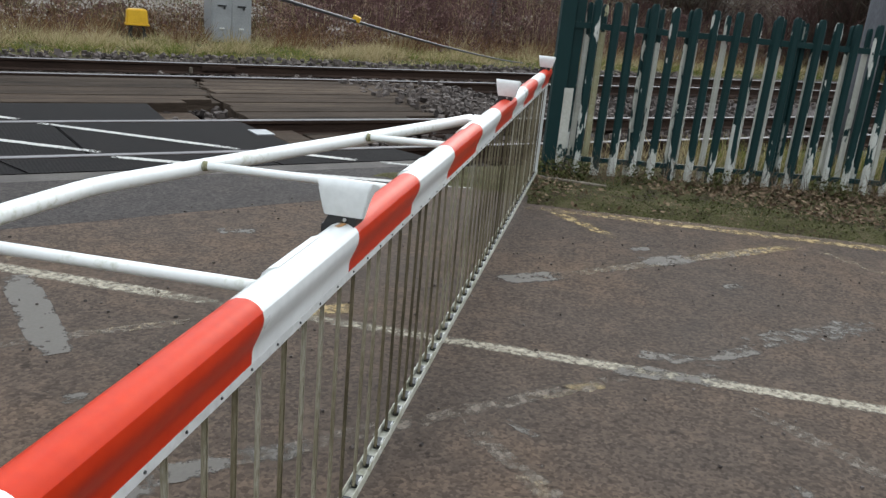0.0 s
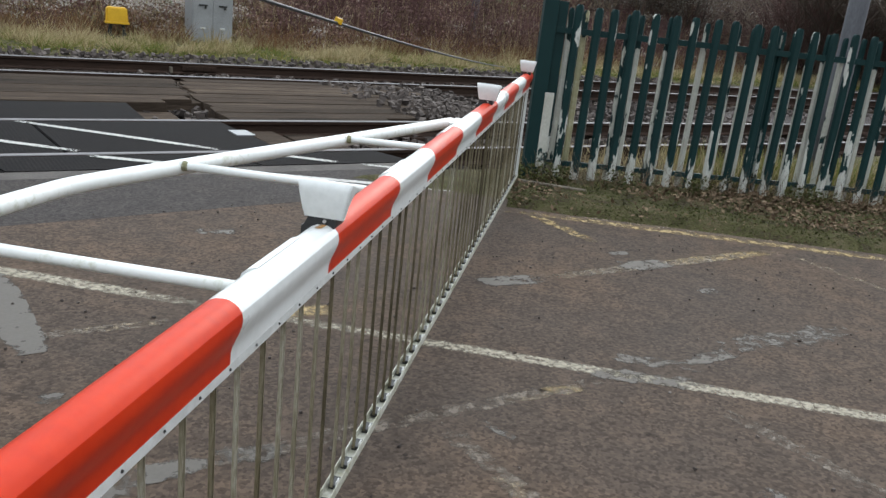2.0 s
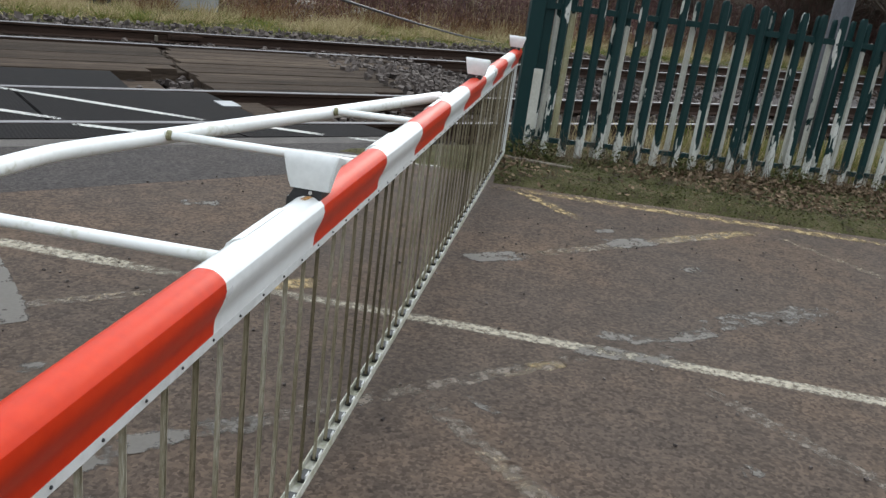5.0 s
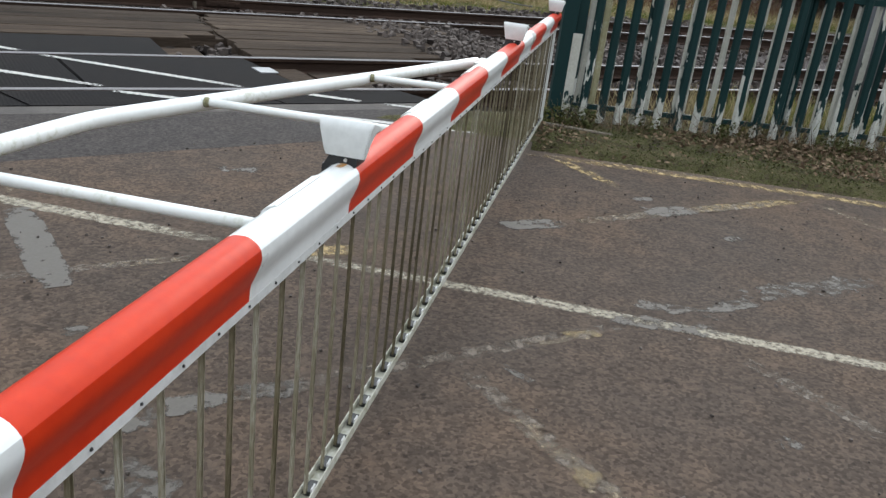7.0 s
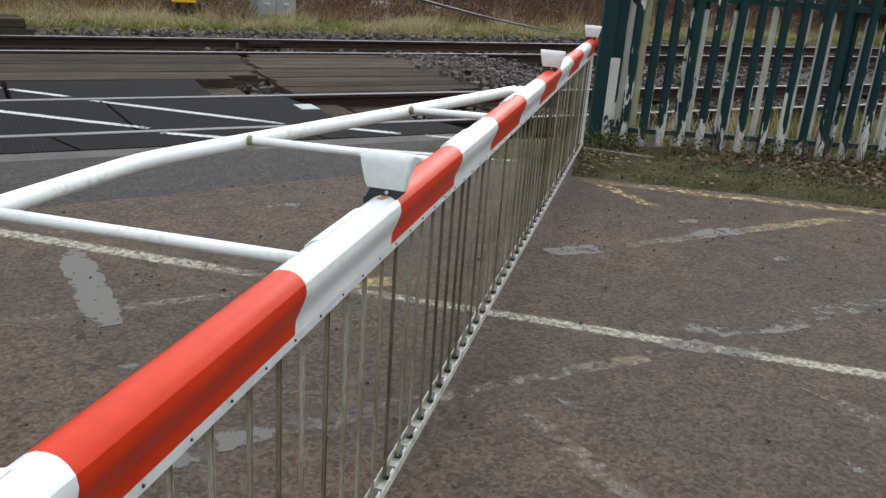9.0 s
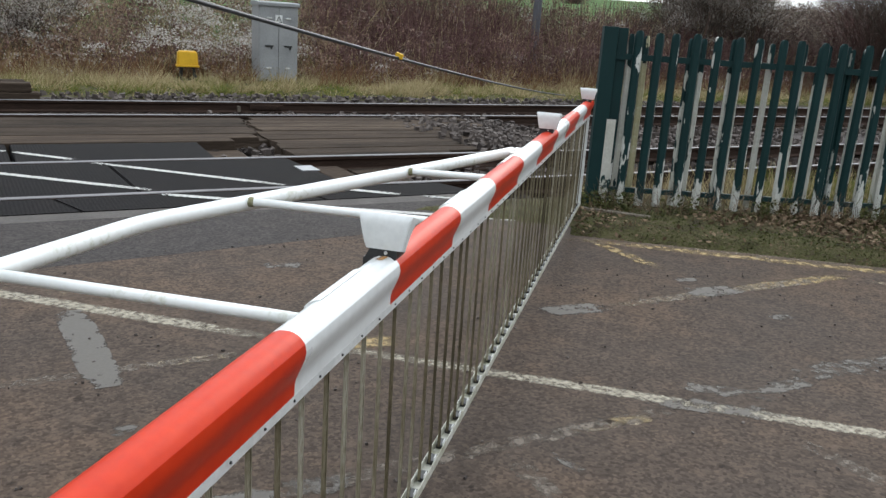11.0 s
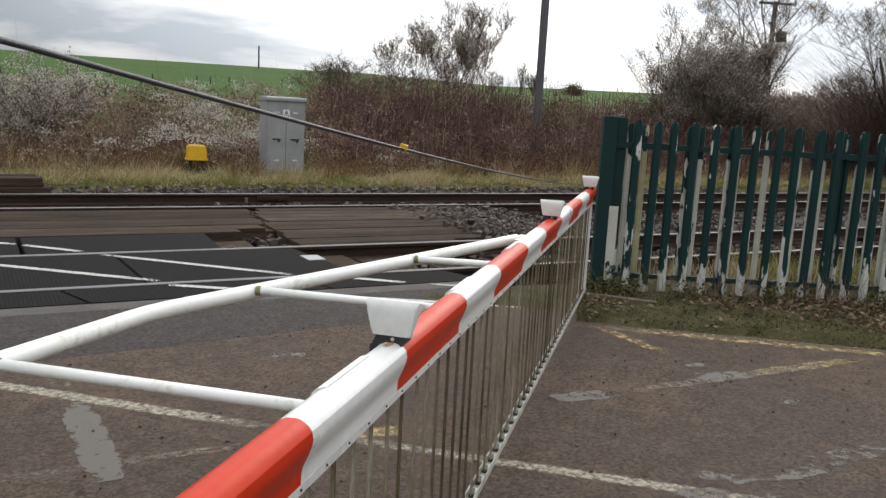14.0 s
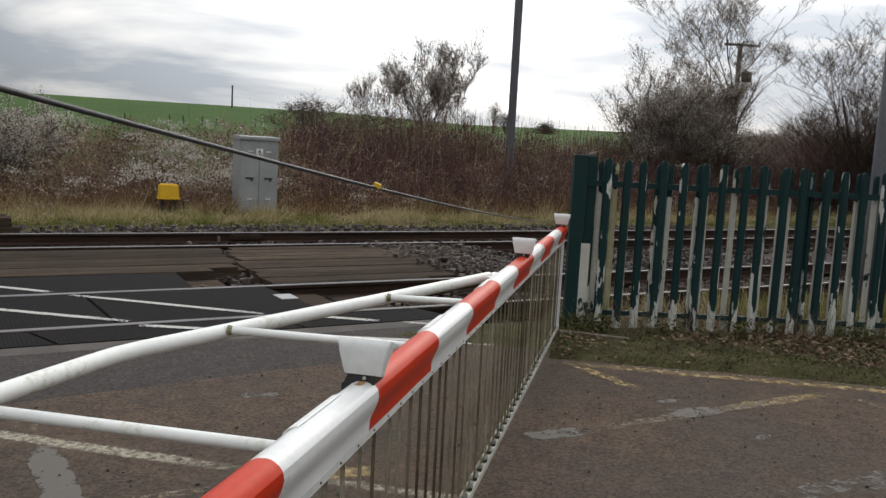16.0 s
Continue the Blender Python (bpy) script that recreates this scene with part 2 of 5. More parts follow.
ASPHALT = asphalt_material()
SOIL = material("soil_and_moss", [(0.016, 0.012, 0.008), (0.044, 0.034, 0.020), (0.062, 0.060, 0.022), (0.085, 0.070, 0.038), (0.13, 0.10, 0.062)], scale=5, fine=55, rough=0.95, bump=0.8, depth=0.03, spec=0.15)
FIELD = material("winter_crop", [(0.026, 0.062, 0.012), (0.040, 0.084, 0.016), (0.056, 0.104, 0.024)], scale=0.05, fine=1.6, rough=0.95, bump=0.3, depth=0.1, spec=0.1)
BALLAST = material("ballast_stone", [(0.036, 0.029, 0.026), (0.082, 0.066, 0.058), (0.16, 0.135, 0.12)], scale=9, fine=80, rough=0.9, bump=0.4, island=0.75, spec=0.25)
BED = material("ballast_bed", [(0.03, 0.026, 0.024), (0.075, 0.063, 0.058), (0.14, 0.12, 0.11)], scale=7, fine=28, rough=0.95, bump=1.0, depth=0.05, spec=0.2)
RUBBER = material("rubber_panel", [(0.008, 0.0070, 0.0072), (0.0135, 0.0120, 0.0118), (0.023, 0.0200, 0.0188)], scale=3, fine=60, rough=0.9, bump=0.3, spread=0.05, spec=0.08)
rn, rl = RUBBER.node_tree.nodes, RUBBER.node_tree.links
# stud relief shaded into the colour: lighter tops, darker gaps
studs = rn.new("ShaderNodeTexVoronoi"); studs.inputs["Scale"].default_value = 36; studs.inputs["Randomness"].default_value = 0.0
rl.new(rn["Texture Coordinate"].outputs["Object"], studs.inputs["Vector"])
stud_shading = rn.new("ShaderNodeMapRange")
for key, v in (("From Min", 0.2), ("From Max", 0.55), ("To Min", 1.35), ("To Max", 0.6)):
    stud_shading.inputs[key].default_value = v
rl.new(studs.outputs["Distance"], stud_shading.inputs["Value"])
stud_mul = rn.new("ShaderNodeVectorMath"); stud_mul.operation = "SCALE"
rl.new(rn["Color Ramp"].outputs[0], stud_mul.inputs[0]); rl.new(stud_shading.outputs[0], stud_mul.inputs["Scale"])
rl.new(stud_mul.outputs[0], rn["Principled BSDF"].inputs["Base Color"])
TIMBER = material("weathered_timber", [(0.013, 0.010, 0.008), (0.037, 0.028, 0.021), (0.059, 0.043, 0.032), (0.100, 0.076, 0.056)], scale=2.2, fine=14, rough=0.92, bump=0.7, depth=0.012, stretch=(0.45, 5, 5), spec=0.06, single=0.11)
CONCRETE = material("worn_concrete", [(0.075, 0.06, 0.045), (0.12, 0.098, 0.073), (0.20, 0.17, 0.13)], scale=4, fine=60, rough=0.9, bump=0.4)
EDGING = material("dark_worn_edging", [(0.040, 0.034, 0.030), (0.066, 0.057, 0.050), (0.105, 0.092, 0.080)], scale=4, fine=60, rough=0.9, bump=0.4)
RAILRUST = material("rusty_rail_web", [(0.018, 0.012, 0.01), (0.04, 0.026, 0.02), (0.07, 0.042, 0.03)], scale=4, fine=50, rough=0.9, bump=0.4, stretch=(0.3, 3, 3), spec=0.08)
RAILHEAD = material("polished_rail_head", [(0.10, 0.092, 0.09), (0.17, 0.16, 0.158), (0.27, 0.26, 0.265)], scale=5, fine=60, rough=0.66, bump=0.03, metal=0.5, spread=0.08, stretch=(0.2, 4, 4))
RED = material("red_reflective_sheet", [(0.44, 0.022, 0.006), (0.51, 0.030, 0.007), (0.57, 0.040, 0.009)], scale=2.5, fine=40, rough=0.36, bump=0.005, spread=0.05, coat=0.0, spec=0.15)
WHITE = material("white_reflective_sheet", [(0.60, 0.605, 0.59), (0.70, 0.705, 0.69), (0.76, 0.765, 0.75)], scale=2.5, fine=45, rough=0.32, bump=0.02, spread=0.08, coat=0.15)
ALU = material("weathered_white_strip", [(0.42, 0.42, 0.40), (0.58, 0.58, 0.56), (0.68, 0.68, 0.66)], scale=7, fine=60, rough=0.5, bump=0.08)
RAILSTRIP = material("white_rail_with_algae", [(0.16, 0.15, 0.09), (0.34, 0.33, 0.25), (0.50, 0.49, 0.43), (0.58, 0.57, 0.52)], scale=9, fine=50, rough=0.6, bump=0.1)
TUBE = material("white_painted_tube_with_algae", [(0.48, 0.48, 0.36), (0.77, 0.78, 0.74), (0.81, 0.82, 0.79), (0.82, 0.83, 0.80)], scale=4.5, fine=50, rough=0.45, bump=0.05, coat=0.1)
MOSS = material("green_algae", [(0.10, 0.10, 0.04), (0.24, 0.23, 0.13), (0.5, 0.5, 0.4)], scale=30, fine=120, rough=0.95, bump=0.5)
BAR = material("algae_stained_bar", [(0.055, 0.043, 0.020), (0.14, 0.113, 0.063), (0.24, 0.21, 0.14), (0.44, 0.41, 0.33)], scale=5, fine=60, rough=0.7, bump=0.15, stretch=(8, 8, 0.7), single=0.17)
BLACK = material("black_plastic", [(0.012, 0.012, 0.012), (0.02, 0.02, 0.02), (0.03, 0.03, 0.03)], scale=10, fine=90, rough=0.5, bump=0.1)
LENS = material("red_lens", [(0.25, 0.01, 0.01), (0.35, 0.015, 0.012), (0.4, 0.02, 0.015)], scale=30, fine=200, rough=0.15, bump=0.05)
LAMPWHITE = material("white_lamp_housing", [(0.66, 0.67, 0.65), (0.76, 0.77, 0.75), (0.80, 0.81, 0.79)], scale=8, fine=60, rough=0.35, bump=0.02)
GREY = material("grey_cabinet_steel", [(0.20, 0.205, 0.205), (0.29, 0.295, 0.295), (0.36, 0.365, 0.365)], scale=2.5, fine=40, rough=0.5, bump=0.05, spread=0.1)
YELLOW = material("yellow_plastic", [(0.55, 0.30, 0.01), (0.68, 0.39, 0.012), (0.74, 0.45, 0.02)], scale=6, fine=50, rough=0.45, bump=0.05)
POLEGREY = material("grey_pole", [(0.055, 0.055, 0.063), (0.09, 0.09, 0.102), (0.14, 0.14, 0.155)], scale=2, fine=50, rough=0.65, bump=0.15, stretch=(3, 3, 0.5))
WOODPOLE = material("dark_wooden_pole", [(0.03, 0.024, 0.02), (0.06, 0.05, 0.042), (0.10, 0.085, 0.07)], scale=3, fine=40, rough=0.85, bump=0.4, stretch=(6, 6, 0.4))
CABLE = material("dark_grey_cable", [(0.02, 0.02, 0.022), (0.036, 0.036, 0.04), (0.06, 0.06, 0.064)], scale=20, fine=120, rough=0.5, bump=0.2)
STRAW = material("dry_grass", [(0.13, 0.10, 0.046), (0.27, 0.21, 0.11), (0.46, 0.38, 0.225), (0.20, 0.19, 0.075)], scale=0.7, fine=6, rough=0.9, bump=0, island=0.6, spec=0.1, through_light=0.3)
GREENGRASS = material("green_grass", [(0.06, 0.085, 0.018), (0.11, 0.135, 0.03), (0.19, 0.18, 0.055), (0.28, 0.22, 0.10)], scale=0.7, fine=6, rough=0.9, bump=0, island=0.6, spec=0.1, through_light=0.3)
BRAMBLE = material("dead_bramble_leaves", [(0.085, 0.048, 0.040), (0.18, 0.110, 0.086), (0.29, 0.195, 0.145), (0.44, 0.34, 0.26)], scale=0.6, fine=3, rough=0.9, bump=0, island=0.6, spec=0.1, through_light=0.3)
PURPLE = material("dark_bramble_stems", [(0.055, 0.029, 0.030), (0.125, 0.068, 0.064), (0.23, 0.145, 0.125)], scale=0.6, fine=4, rough=0.9, bump=0, island=0.6, spec=0.1)
FLUFF = material("pale_seed_heads", [(0.26, 0.23, 0.20), (0.46, 0.42, 0.38), (0.70, 0.67, 0.63)], scale=1.2, fine=5, rough=0.95, bump=0, island=0.6, spec=0.05, through_light=0.45)
DRYLEAF = material("withered_pale_leaves", [(0.085, 0.062, 0.050), (0.20, 0.15, 0.12), (0.34, 0.28, 0.235), (0.52, 0.46, 0.41)], scale=0.8, fine=4, rough=0.9, bump=0, island=0.5, spec=0.1, through_light=0.35)
BRACKEN = material("rusty_dead_bracken", [(0.075, 0.036, 0.02), (0.16, 0.085, 0.045), (0.27, 0.16, 0.085)], scale=0.9, fine=4, rough=0.9, bump=0, island=0.55, spec=0.1, through_light=0.3)
BARK = material("bare_bark", [(0.050, 0.038, 0.032), (0.10, 0.079, 0.065), (0.17, 0.14, 0.115)], scale=4, fine=40, rough=0.95, bump=0.4, spec=0.1)
IVY = material("dark_ivy_leaves", [(0.025, 0.02, 0.014), (0.06, 0.047, 0.034), (0.12, 0.095, 0.07)], scale=0.8, fine=5, rough=0.75, bump=0, island=0.6, spec=0.2, through_light=0.25)
LITTER = material("fallen_leaves", [(0.05, 0.032, 0.021), (0.12, 0.079, 0.05), (0.27, 0.20, 0.13)], scale=2, fine=9, rough=0.85, bump=0, island=0.7, spec=0.15)
WEED = material("low_weed_leaves", [(0.026, 0.036, 0.010), (0.054, 0.060, 0.018), (0.100, 0.094, 0.034)], scale=2, fine=9, rough=0.85, bump=0, island=0.7, spec=0.15)
PAINT_G = (0.0048, 0.0265, 0.0265)
GREEN_FRONT = peeling("green_paint_mostly_sound", PAINT_G, [(0.42, 0.42, 0.38), (0.55, 0.55, 0.50), (0.62, 0.62, 0.58)], 0.30, low=0.32, reach=0.50, vary=0.10)
GREEN_SIDE = peeling("green_paint_flaking", PAINT_G, [(0.40, 0.40, 0.35), (0.55, 0.55, 0.50), (0.64, 0.64, 0.60)], 0.36, low=0.2, reach=0.7)
GREEN_BARE = peeling("bare_undercoat", PAINT_G, [(0.38, 0.37, 0.31), (0.50, 0.49, 0.43), (0.60, 0.60, 0.55)], 0.60, low=0.04, head=0.26, vary=0.09)
GREEN_ALGAE = peeling("undercoat_with_algae", PAINT_G, [(0.25, 0.23, 0.12), (0.38, 0.35, 0.21), (0.50, 0.48, 0.36)], 0.66, low=0.0, head=0.20, vary=0.03)
GREEN_RAIL = peeling("green_rail_paint", PAINT_G, [(0.42, 0.42, 0.38), (0.55, 0.55, 0.50), (0.62, 0.62, 0.58)], 0.27, low=0.02)
LINE_WHITE = worn("worn_white_line", [(0.21, 0.18, 0.135), (0.31, 0.275, 0.21), (0.44, 0.40, 0.32)], cover=0.56, soft=0.16, scale=30)
LINE_CROSS = worn("white_line_on_rubber", [(0.34, 0.33, 0.31), (0.46, 0.45, 0.42), (0.58, 0.57, 0.54)], cover=0.64, soft=0.12, scale=32)
LINE_YELLOW = worn("worn_yellow_line", [(0.22, 0.15, 0.065), (0.31, 0.22, 0.10), (0.41, 0.325, 0.19)], cover=0.50, soft=0.12, scale=16)
LINE_TRACE = worn("trace_of_yellow", [(0.20, 0.14, 0.066), (0.28, 0.205, 0.10), (0.36, 0.285, 0.17)], cover=0.45, soft=0.14, scale=12)
LINE_PALE = worn("bleached_line", [(0.17, 0.130, 0.088), (0.23, 0.18, 0.122), (0.31, 0.25, 0.175)], cover=0.43, soft=0.09, scale=22)
LINE_GHOST = worn("ghost_of_a_line", [(0.105, 0.085, 0.066), (0.132, 0.107, 0.085), (0.17, 0.14, 0.11)], cover=0.48, soft=0.09, scale=20)
SMEAR = worn("smooth_grey_patch", [(0.096, 0.085, 0.074), (0.112, 0.100, 0.087), (0.130, 0.117, 0.103)], cover=0.585, soft=0.05, scale=12, rough=0.6)
SMEAR_L = worn("broad_grey_patch", [(0.096, 0.085, 0.074), (0.112, 0.100, 0.087), (0.130, 0.117, 0.103)], cover=0.68, soft=0.05, scale=12, rough=0.6)
SMEAR_B = worn("broken_grey_patch", [(0.092, 0.081, 0.070), (0.106, 0.094, 0.081), (0.122, 0.109, 0.095)], cover=0.50, soft=0.06, scale=14, rough=0.6)
NEWER = asphalt_material()
NEWER.name = "darker_newer_asphalt"
for e_, c_ in zip(NEWER.node_tree.nodes["Color Ramp"].color_ramp.elements, ((0.036, 0.031, 0.029), (0.047, 0.041, 0.038), (0.060, 0.052, 0.047))):
    e_.color = (*c_, 1)
RUST = worn("rust_stain", [(0.28, 0.12, 0.03), (0.40, 0.20, 0.06), (0.5, 0.3, 0.12)], cover=0.6, soft=0.12, scale=30)


# ---- building helpers ----
def mesh_of(name, bm, mat, smooth=False):
    me = bpy.data.meshes.new(name)
    bm.normal_update()
    bm.to_mesh(me)
    bm.free()
    for mm in mat if isinstance(mat, (list, tuple)) else [mat]:
        me.materials.append(mm)
    if smooth:
        for p in me.polygons:
            p.use_smooth = True
    return me


def part(name, bm, mat, parent=None, label="", m=None, smooth=False):
    ob = new(name, mesh_of(name, bm, mat, smooth))
    if m is not None:
        ob.matrix_basis = m
    if parent is not None:
        ob.parent = parent
    if label:
        tagged(ob, label)
    return ob


def again(ob, m):
    """One more part on the same mesh."""
    o = new(ob.name.split(".")[0], ob.data)
    o.parent = ob.parent
    o.matrix_basis = m
    return o


def box(bm, x0, x1, y0, y1, z0, z1, bevel=0.0):
    vs = [bm.verts.new((x, y, z)) for z in (z0, z1) for y in (y0, y1) for x in (x0, x1)]
    faces = [bm.faces.new([vs[i] for i in f]) for f in ((0, 2, 3, 1), (4, 5, 7, 6), (0, 1, 5, 4), (2, 6, 7, 3), (0, 4, 6, 2), (1, 3, 7, 5))]
    if bevel:
        edges = {e for f in faces for e in f.edges}
        bmesh.ops.bevel(bm, geom=list(edges), offset=bevel, segments=2, profile=0.6, affect="EDGES")
    return faces


def boxed(x0, x1, y0, y1, z0, z1, bevel=0.0):
    bm = bmesh.new()
    box(bm, x0, x1, y0, y1, z0, z1, bevel)
    return bm


def extruded(points, lo, hi, axis="x"):
    """A closed outline drawn out along an axis: x takes (y, z) pairs, z takes (x, y) pairs, y takes (x, z) pairs."""
    bm = bmesh.new()
    put = {"x": lambda a, p: (a, p[0], p[1]), "y": lambda a, p: (p[0], a, p[1]), "z": lambda a, p: (p[0], p[1], a)}[axis]
    rings = [[bm.verts.new(put(a, p)) for p in points] for a in (lo, hi)]
    k = len(points)
    for i in range(k):
        bm.faces.new((rings[0][i], rings[0][(i + 1) % k], rings[1][(i + 1) % k], rings[1][i]))
    bm.faces.new(rings[0][::-1])
    bm.faces.new(rings[1])
    bmesh.ops.recalc_face_normals(bm, faces=bm.faces)
    return bm


def tube(bm, path, radii, sides=10):
    """A round bar along a path of points."""
    rings = []
    for i, p in enumerate(path):
        p = Vector(p)
        way = (Vector(path[min(i + 1, len(path) - 1)]) - Vector(path[max(i - 1, 0)])).normalized()
        side = way.cross(Vector((0, 0, 1)))
        side = side.normalized() if side.length > 0.05 else Vector((1, 0, 0))
        up = side.cross(way).normalized()
        r = radii[i] if isinstance(radii, (list, tuple)) else radii
        rings.append([bm.verts.new(p + r * (math.cos(a) * side + math.sin(a) * up)) for a in (2 * math.pi * k / sides for k in range(sides))])
    for r0, r1 in zip(rings, rings[1:]):
        for k in range(sides):
            bm.faces.new((r0[k], r0[(k + 1) % sides], r1[(k + 1) % sides], r1[k]))
    bm.faces.new(rings[0][::-1]); bm.faces.new(rings[-1])
    return bm


def cloud_mesh(name, verts, per, mat):
    """Many loose small faces, each of `per` corners, in one mesh. verts: an array n x per x 3."""
    verts = np.asarray(verts, dtype=np.float32)
    count = len(verts)
    me = bpy.data.meshes.new(name)
    me.vertices.add(count * per); me.loops.add(count * per); me.polygons.add(count)
    me.vertices.foreach_set("co", verts.ravel())
    me.loops.foreach_set("vertex_index", np.arange(count * per, dtype=np.int32))
    me.polygons.foreach_set("loop_start", np.arange(0, count * per, per, dtype=np.int32))
    me.polygons.foreach_set("loop_total", np.full(count, per, dtype=np.int32))
    me.update(calc_edges=True)
    me.materials.append(mat)
    return me


def stuff(name, me, label, category):
    return tagged(new(name, me), label, category, kind="stuff")


def leaf_quads(centres, size, rng, flat=0.0):
    """Pointed four-cornered leaves round the centres, turned at random; flat: how far they lie level."""
    n = len(centres)
    a = rng.normal(size=(n, 3)); a[:, 2] *= 1 - flat
    a /= np.linalg.norm(a, axis=1)[:, None]
    b = rng.normal(size=(n, 3)); b[:, 2] *= 1 - flat
    b -= (a * b).sum(1)[:, None] * a
    b /= np.linalg.norm(b, axis=1)[:, None]
    s = (size * rng.uniform(0.6, 1.4, n))[:, None]
    return np.stack([centres - a * s, centres + b * s * 0.55 + a * s * 0.1, centres + a * s, centres - b * s * 0.5], 1)


def blade_tris(feet, height, width, rng, lean=0.35):
    n = len(feet)
    ang = rng.uniform(0, 2 * np.pi, n)
    side = np.stack([np.cos(ang), np.sin(ang), np.zeros(n)], 1) * (width * rng.uniform(0.7, 1.4, n))[:, None]
    h = height * rng.uniform(0.5, 1.35, n)
    tip = feet + np.stack([rng.normal(0, lean, n) * h, rng.normal(0, lean, n) * h, h], 1)
    return np.stack([feet - side, feet + side, tip], 1)


def stem_quads(feet, height, width, rng, lean=0.25):
    n = len(feet)
    ang = rng.uniform(0, 2 * np.pi, n)
    side = np.stack([np.cos(ang), np.sin(ang), np.zeros(n)], 1) * (width * rng.uniform(0.7, 1.4, n))[:, None]
    h = height * rng.uniform(0.55, 1.25, n)
    tip = feet + np.stack([rng.normal(0, lean, n) * h, rng.normal(0, lean, n) * h, h], 1)
    return np.stack([feet - side, feet + side, tip + side * 0.4, tip - side * 0.4], 1)


# ---- ground ----
EYE = (0.46, -6.45)
EDGE_P, EDGE_D = Vector((4.08, -1.92)), Vector((0.772, -0.635))      # road edge beside the verge
FENCE_P, FENCE_A = Vector((4.928, -1.162)), radians(-30.2)


def ramp01(v, a, b):
    u = min(1.0, max(0.0, (v - a) / (b - a)))
    return u * u * (3 - 2 * u)


def beyond_edge(x, y):
    """Metres outside the road's edge, towards the fence."""
    return (x - EDGE_P.x) * -EDGE_D.y + (y - EDGE_P.y) * EDGE_D.x


def ground_height(x, y):
    far = math.hypot(x - EYE[0], y - EYE[1])
    wob = 0.02 * noise.noise((x * 1.3, y * 1.3, 0.0)) + 0.012 * noise.noise((x * 4, y * 4, 3.0))
    if y < -0.45:
        out = ramp01(beyond_edge(x, y), 0.0, 0.35)
        z = -0.09 + out * (0.115 + wob)
        z -= 0.27 * ramp01(y, -0.95, -0.5) * out
        if out < 0.01:
            z -= 0.2 * ramp01(y, -1.0, -0.5)
        return z
    if y < 6.75:
        return -0.25 + wob * 0.5
    if y < 17.0:
        return -0.25 + 0.2 * ramp01(y, 6.75, 7.2) - 0.06 * ramp01(y, 8.0, 10.5) + 0.53 * ramp01(y, 11.5, 17.0) + wob * 1.5
    rise = 10.9 * ramp01(far, 15.0, 330.0) ** 0.8
    ridge = 2.0 * ramp01(math.atan2(y - EYE[1], x - EYE[0]), radians(57), radians(66)) * ramp01(far, 110.0, 330.0)
    return 0.42 + (rise + ridge) * ramp01(y, 17.0, 40.0) - 14.0 * ramp01(far, 330.0, 900.0) + 0.35 * noise.noise((x * 0.02, y * 0.02, 9.0))


def build_ground():
    def steps(lo, hi, near_lo, near_hi, fine):
        core = list(np.arange(near_lo, near_hi, fine))
        up, v, gap = [], near_hi, fine
        while v < hi:
            up.append(v); gap *= 1.22; v += gap
        down, v, gap = [], near_lo - fine, fine
        while v > lo:
            down.append(v); gap *= 1.22; v -= gap
        return sorted(down + [lo] + core + up + [hi])
    xs = steps(-2500, 4000, -3.0, 12.0, 0.16)
    ys = steps(-2500, 4000, -4.5, 8.0, 0.14)
    verts = [(x, y, ground_height(x, y)) for y in ys for x in xs]
    w = len(xs)
    faces = [(j * w + i, j * w + i + 1, (j + 1) * w + i + 1, (j + 1) * w + i) for j in range(len(ys) - 1) for i in range(w - 1)]
    me = bpy.data.meshes.new("ground")
    me.from_pydata(verts, [], faces)
    for mm in (SOIL, BED, FIELD):
        me.materials.append(mm)
    for p in me.polygons:
        y = p.center.y
        p.material_index = 1 if -0.6 < y < 7.15 else 2 if y > 17.2 else 0
        p.use_smooth = True
    return tagged(new("ground", me), "mossy verge soil, track bed and green winter field rising to a ridge", "ground", kind="structure")


build_ground()

# road: asphalt up to the crossing's concrete edging, its side along the verge
ep = lambda k: (EDGE_P.x + EDGE_D.x * k, EDGE_P.y + EDGE_D.y * k)
outline = [(-60, -0.735), (4.05, -0.735), (4.33, -1.35), (4.36, -1.72), ep(0.08)]
for k in np.arange(0.3, 6.0, 0.22):
    x, y = ep(k)
    outline.append((x + 0.03 * noise.noise((k * 3, 0, 0)), y + 0.04 * noise.noise((k * 3, 5, 0))))
outline += [ep(30), (24, -60), (-60, -60)]
road = part("road", extruded(outline, -0.085, 0.0, "z"), ASPHALT)
tagged(road, "worn brownish grey asphalt road with wet sheen", "road", kind="structure")


def strip(name, p, q, width, mat, label, category="road marking", z=0.003, bend=0.0):
    """A flat marking from p to q, a few millimetres over the road."""
    p, q, z = Vector((*p, 0)), Vector((*q, 0)), z * 0.4
    way = (q - p); length = way.length; way.normalize()
    side = Vector((-way.y, way.x, 0)) * width / 2
    bm = bmesh.new()
    uvs = bm.loops.layers.uv.new("UVMap")
    k = max(2, int(length / 0.08))
    rows = []
    for i in range(k + 1):
        c = p + way * length * i / k + side * 2 * bend * noise.noise((i * 0.35, length, 1.0))
        rows.append((bm.verts.new(c + side + Vector((0, 0, z))), bm.verts.new(c - side + Vector((0, 0, z))), i / k))
    for a, b in zip(rows, rows[1:]):
        f = bm.faces.new((a[1], b[1], b[0], a[0]))
        for loop, uv in zip(f.loops, ((a[2], 0), (b[2], 0), (b[2], 1), (a[2], 1))):
            loop[uvs].uv = uv
    return tagged(part(name, bm, mat), label, category, kind="structure")


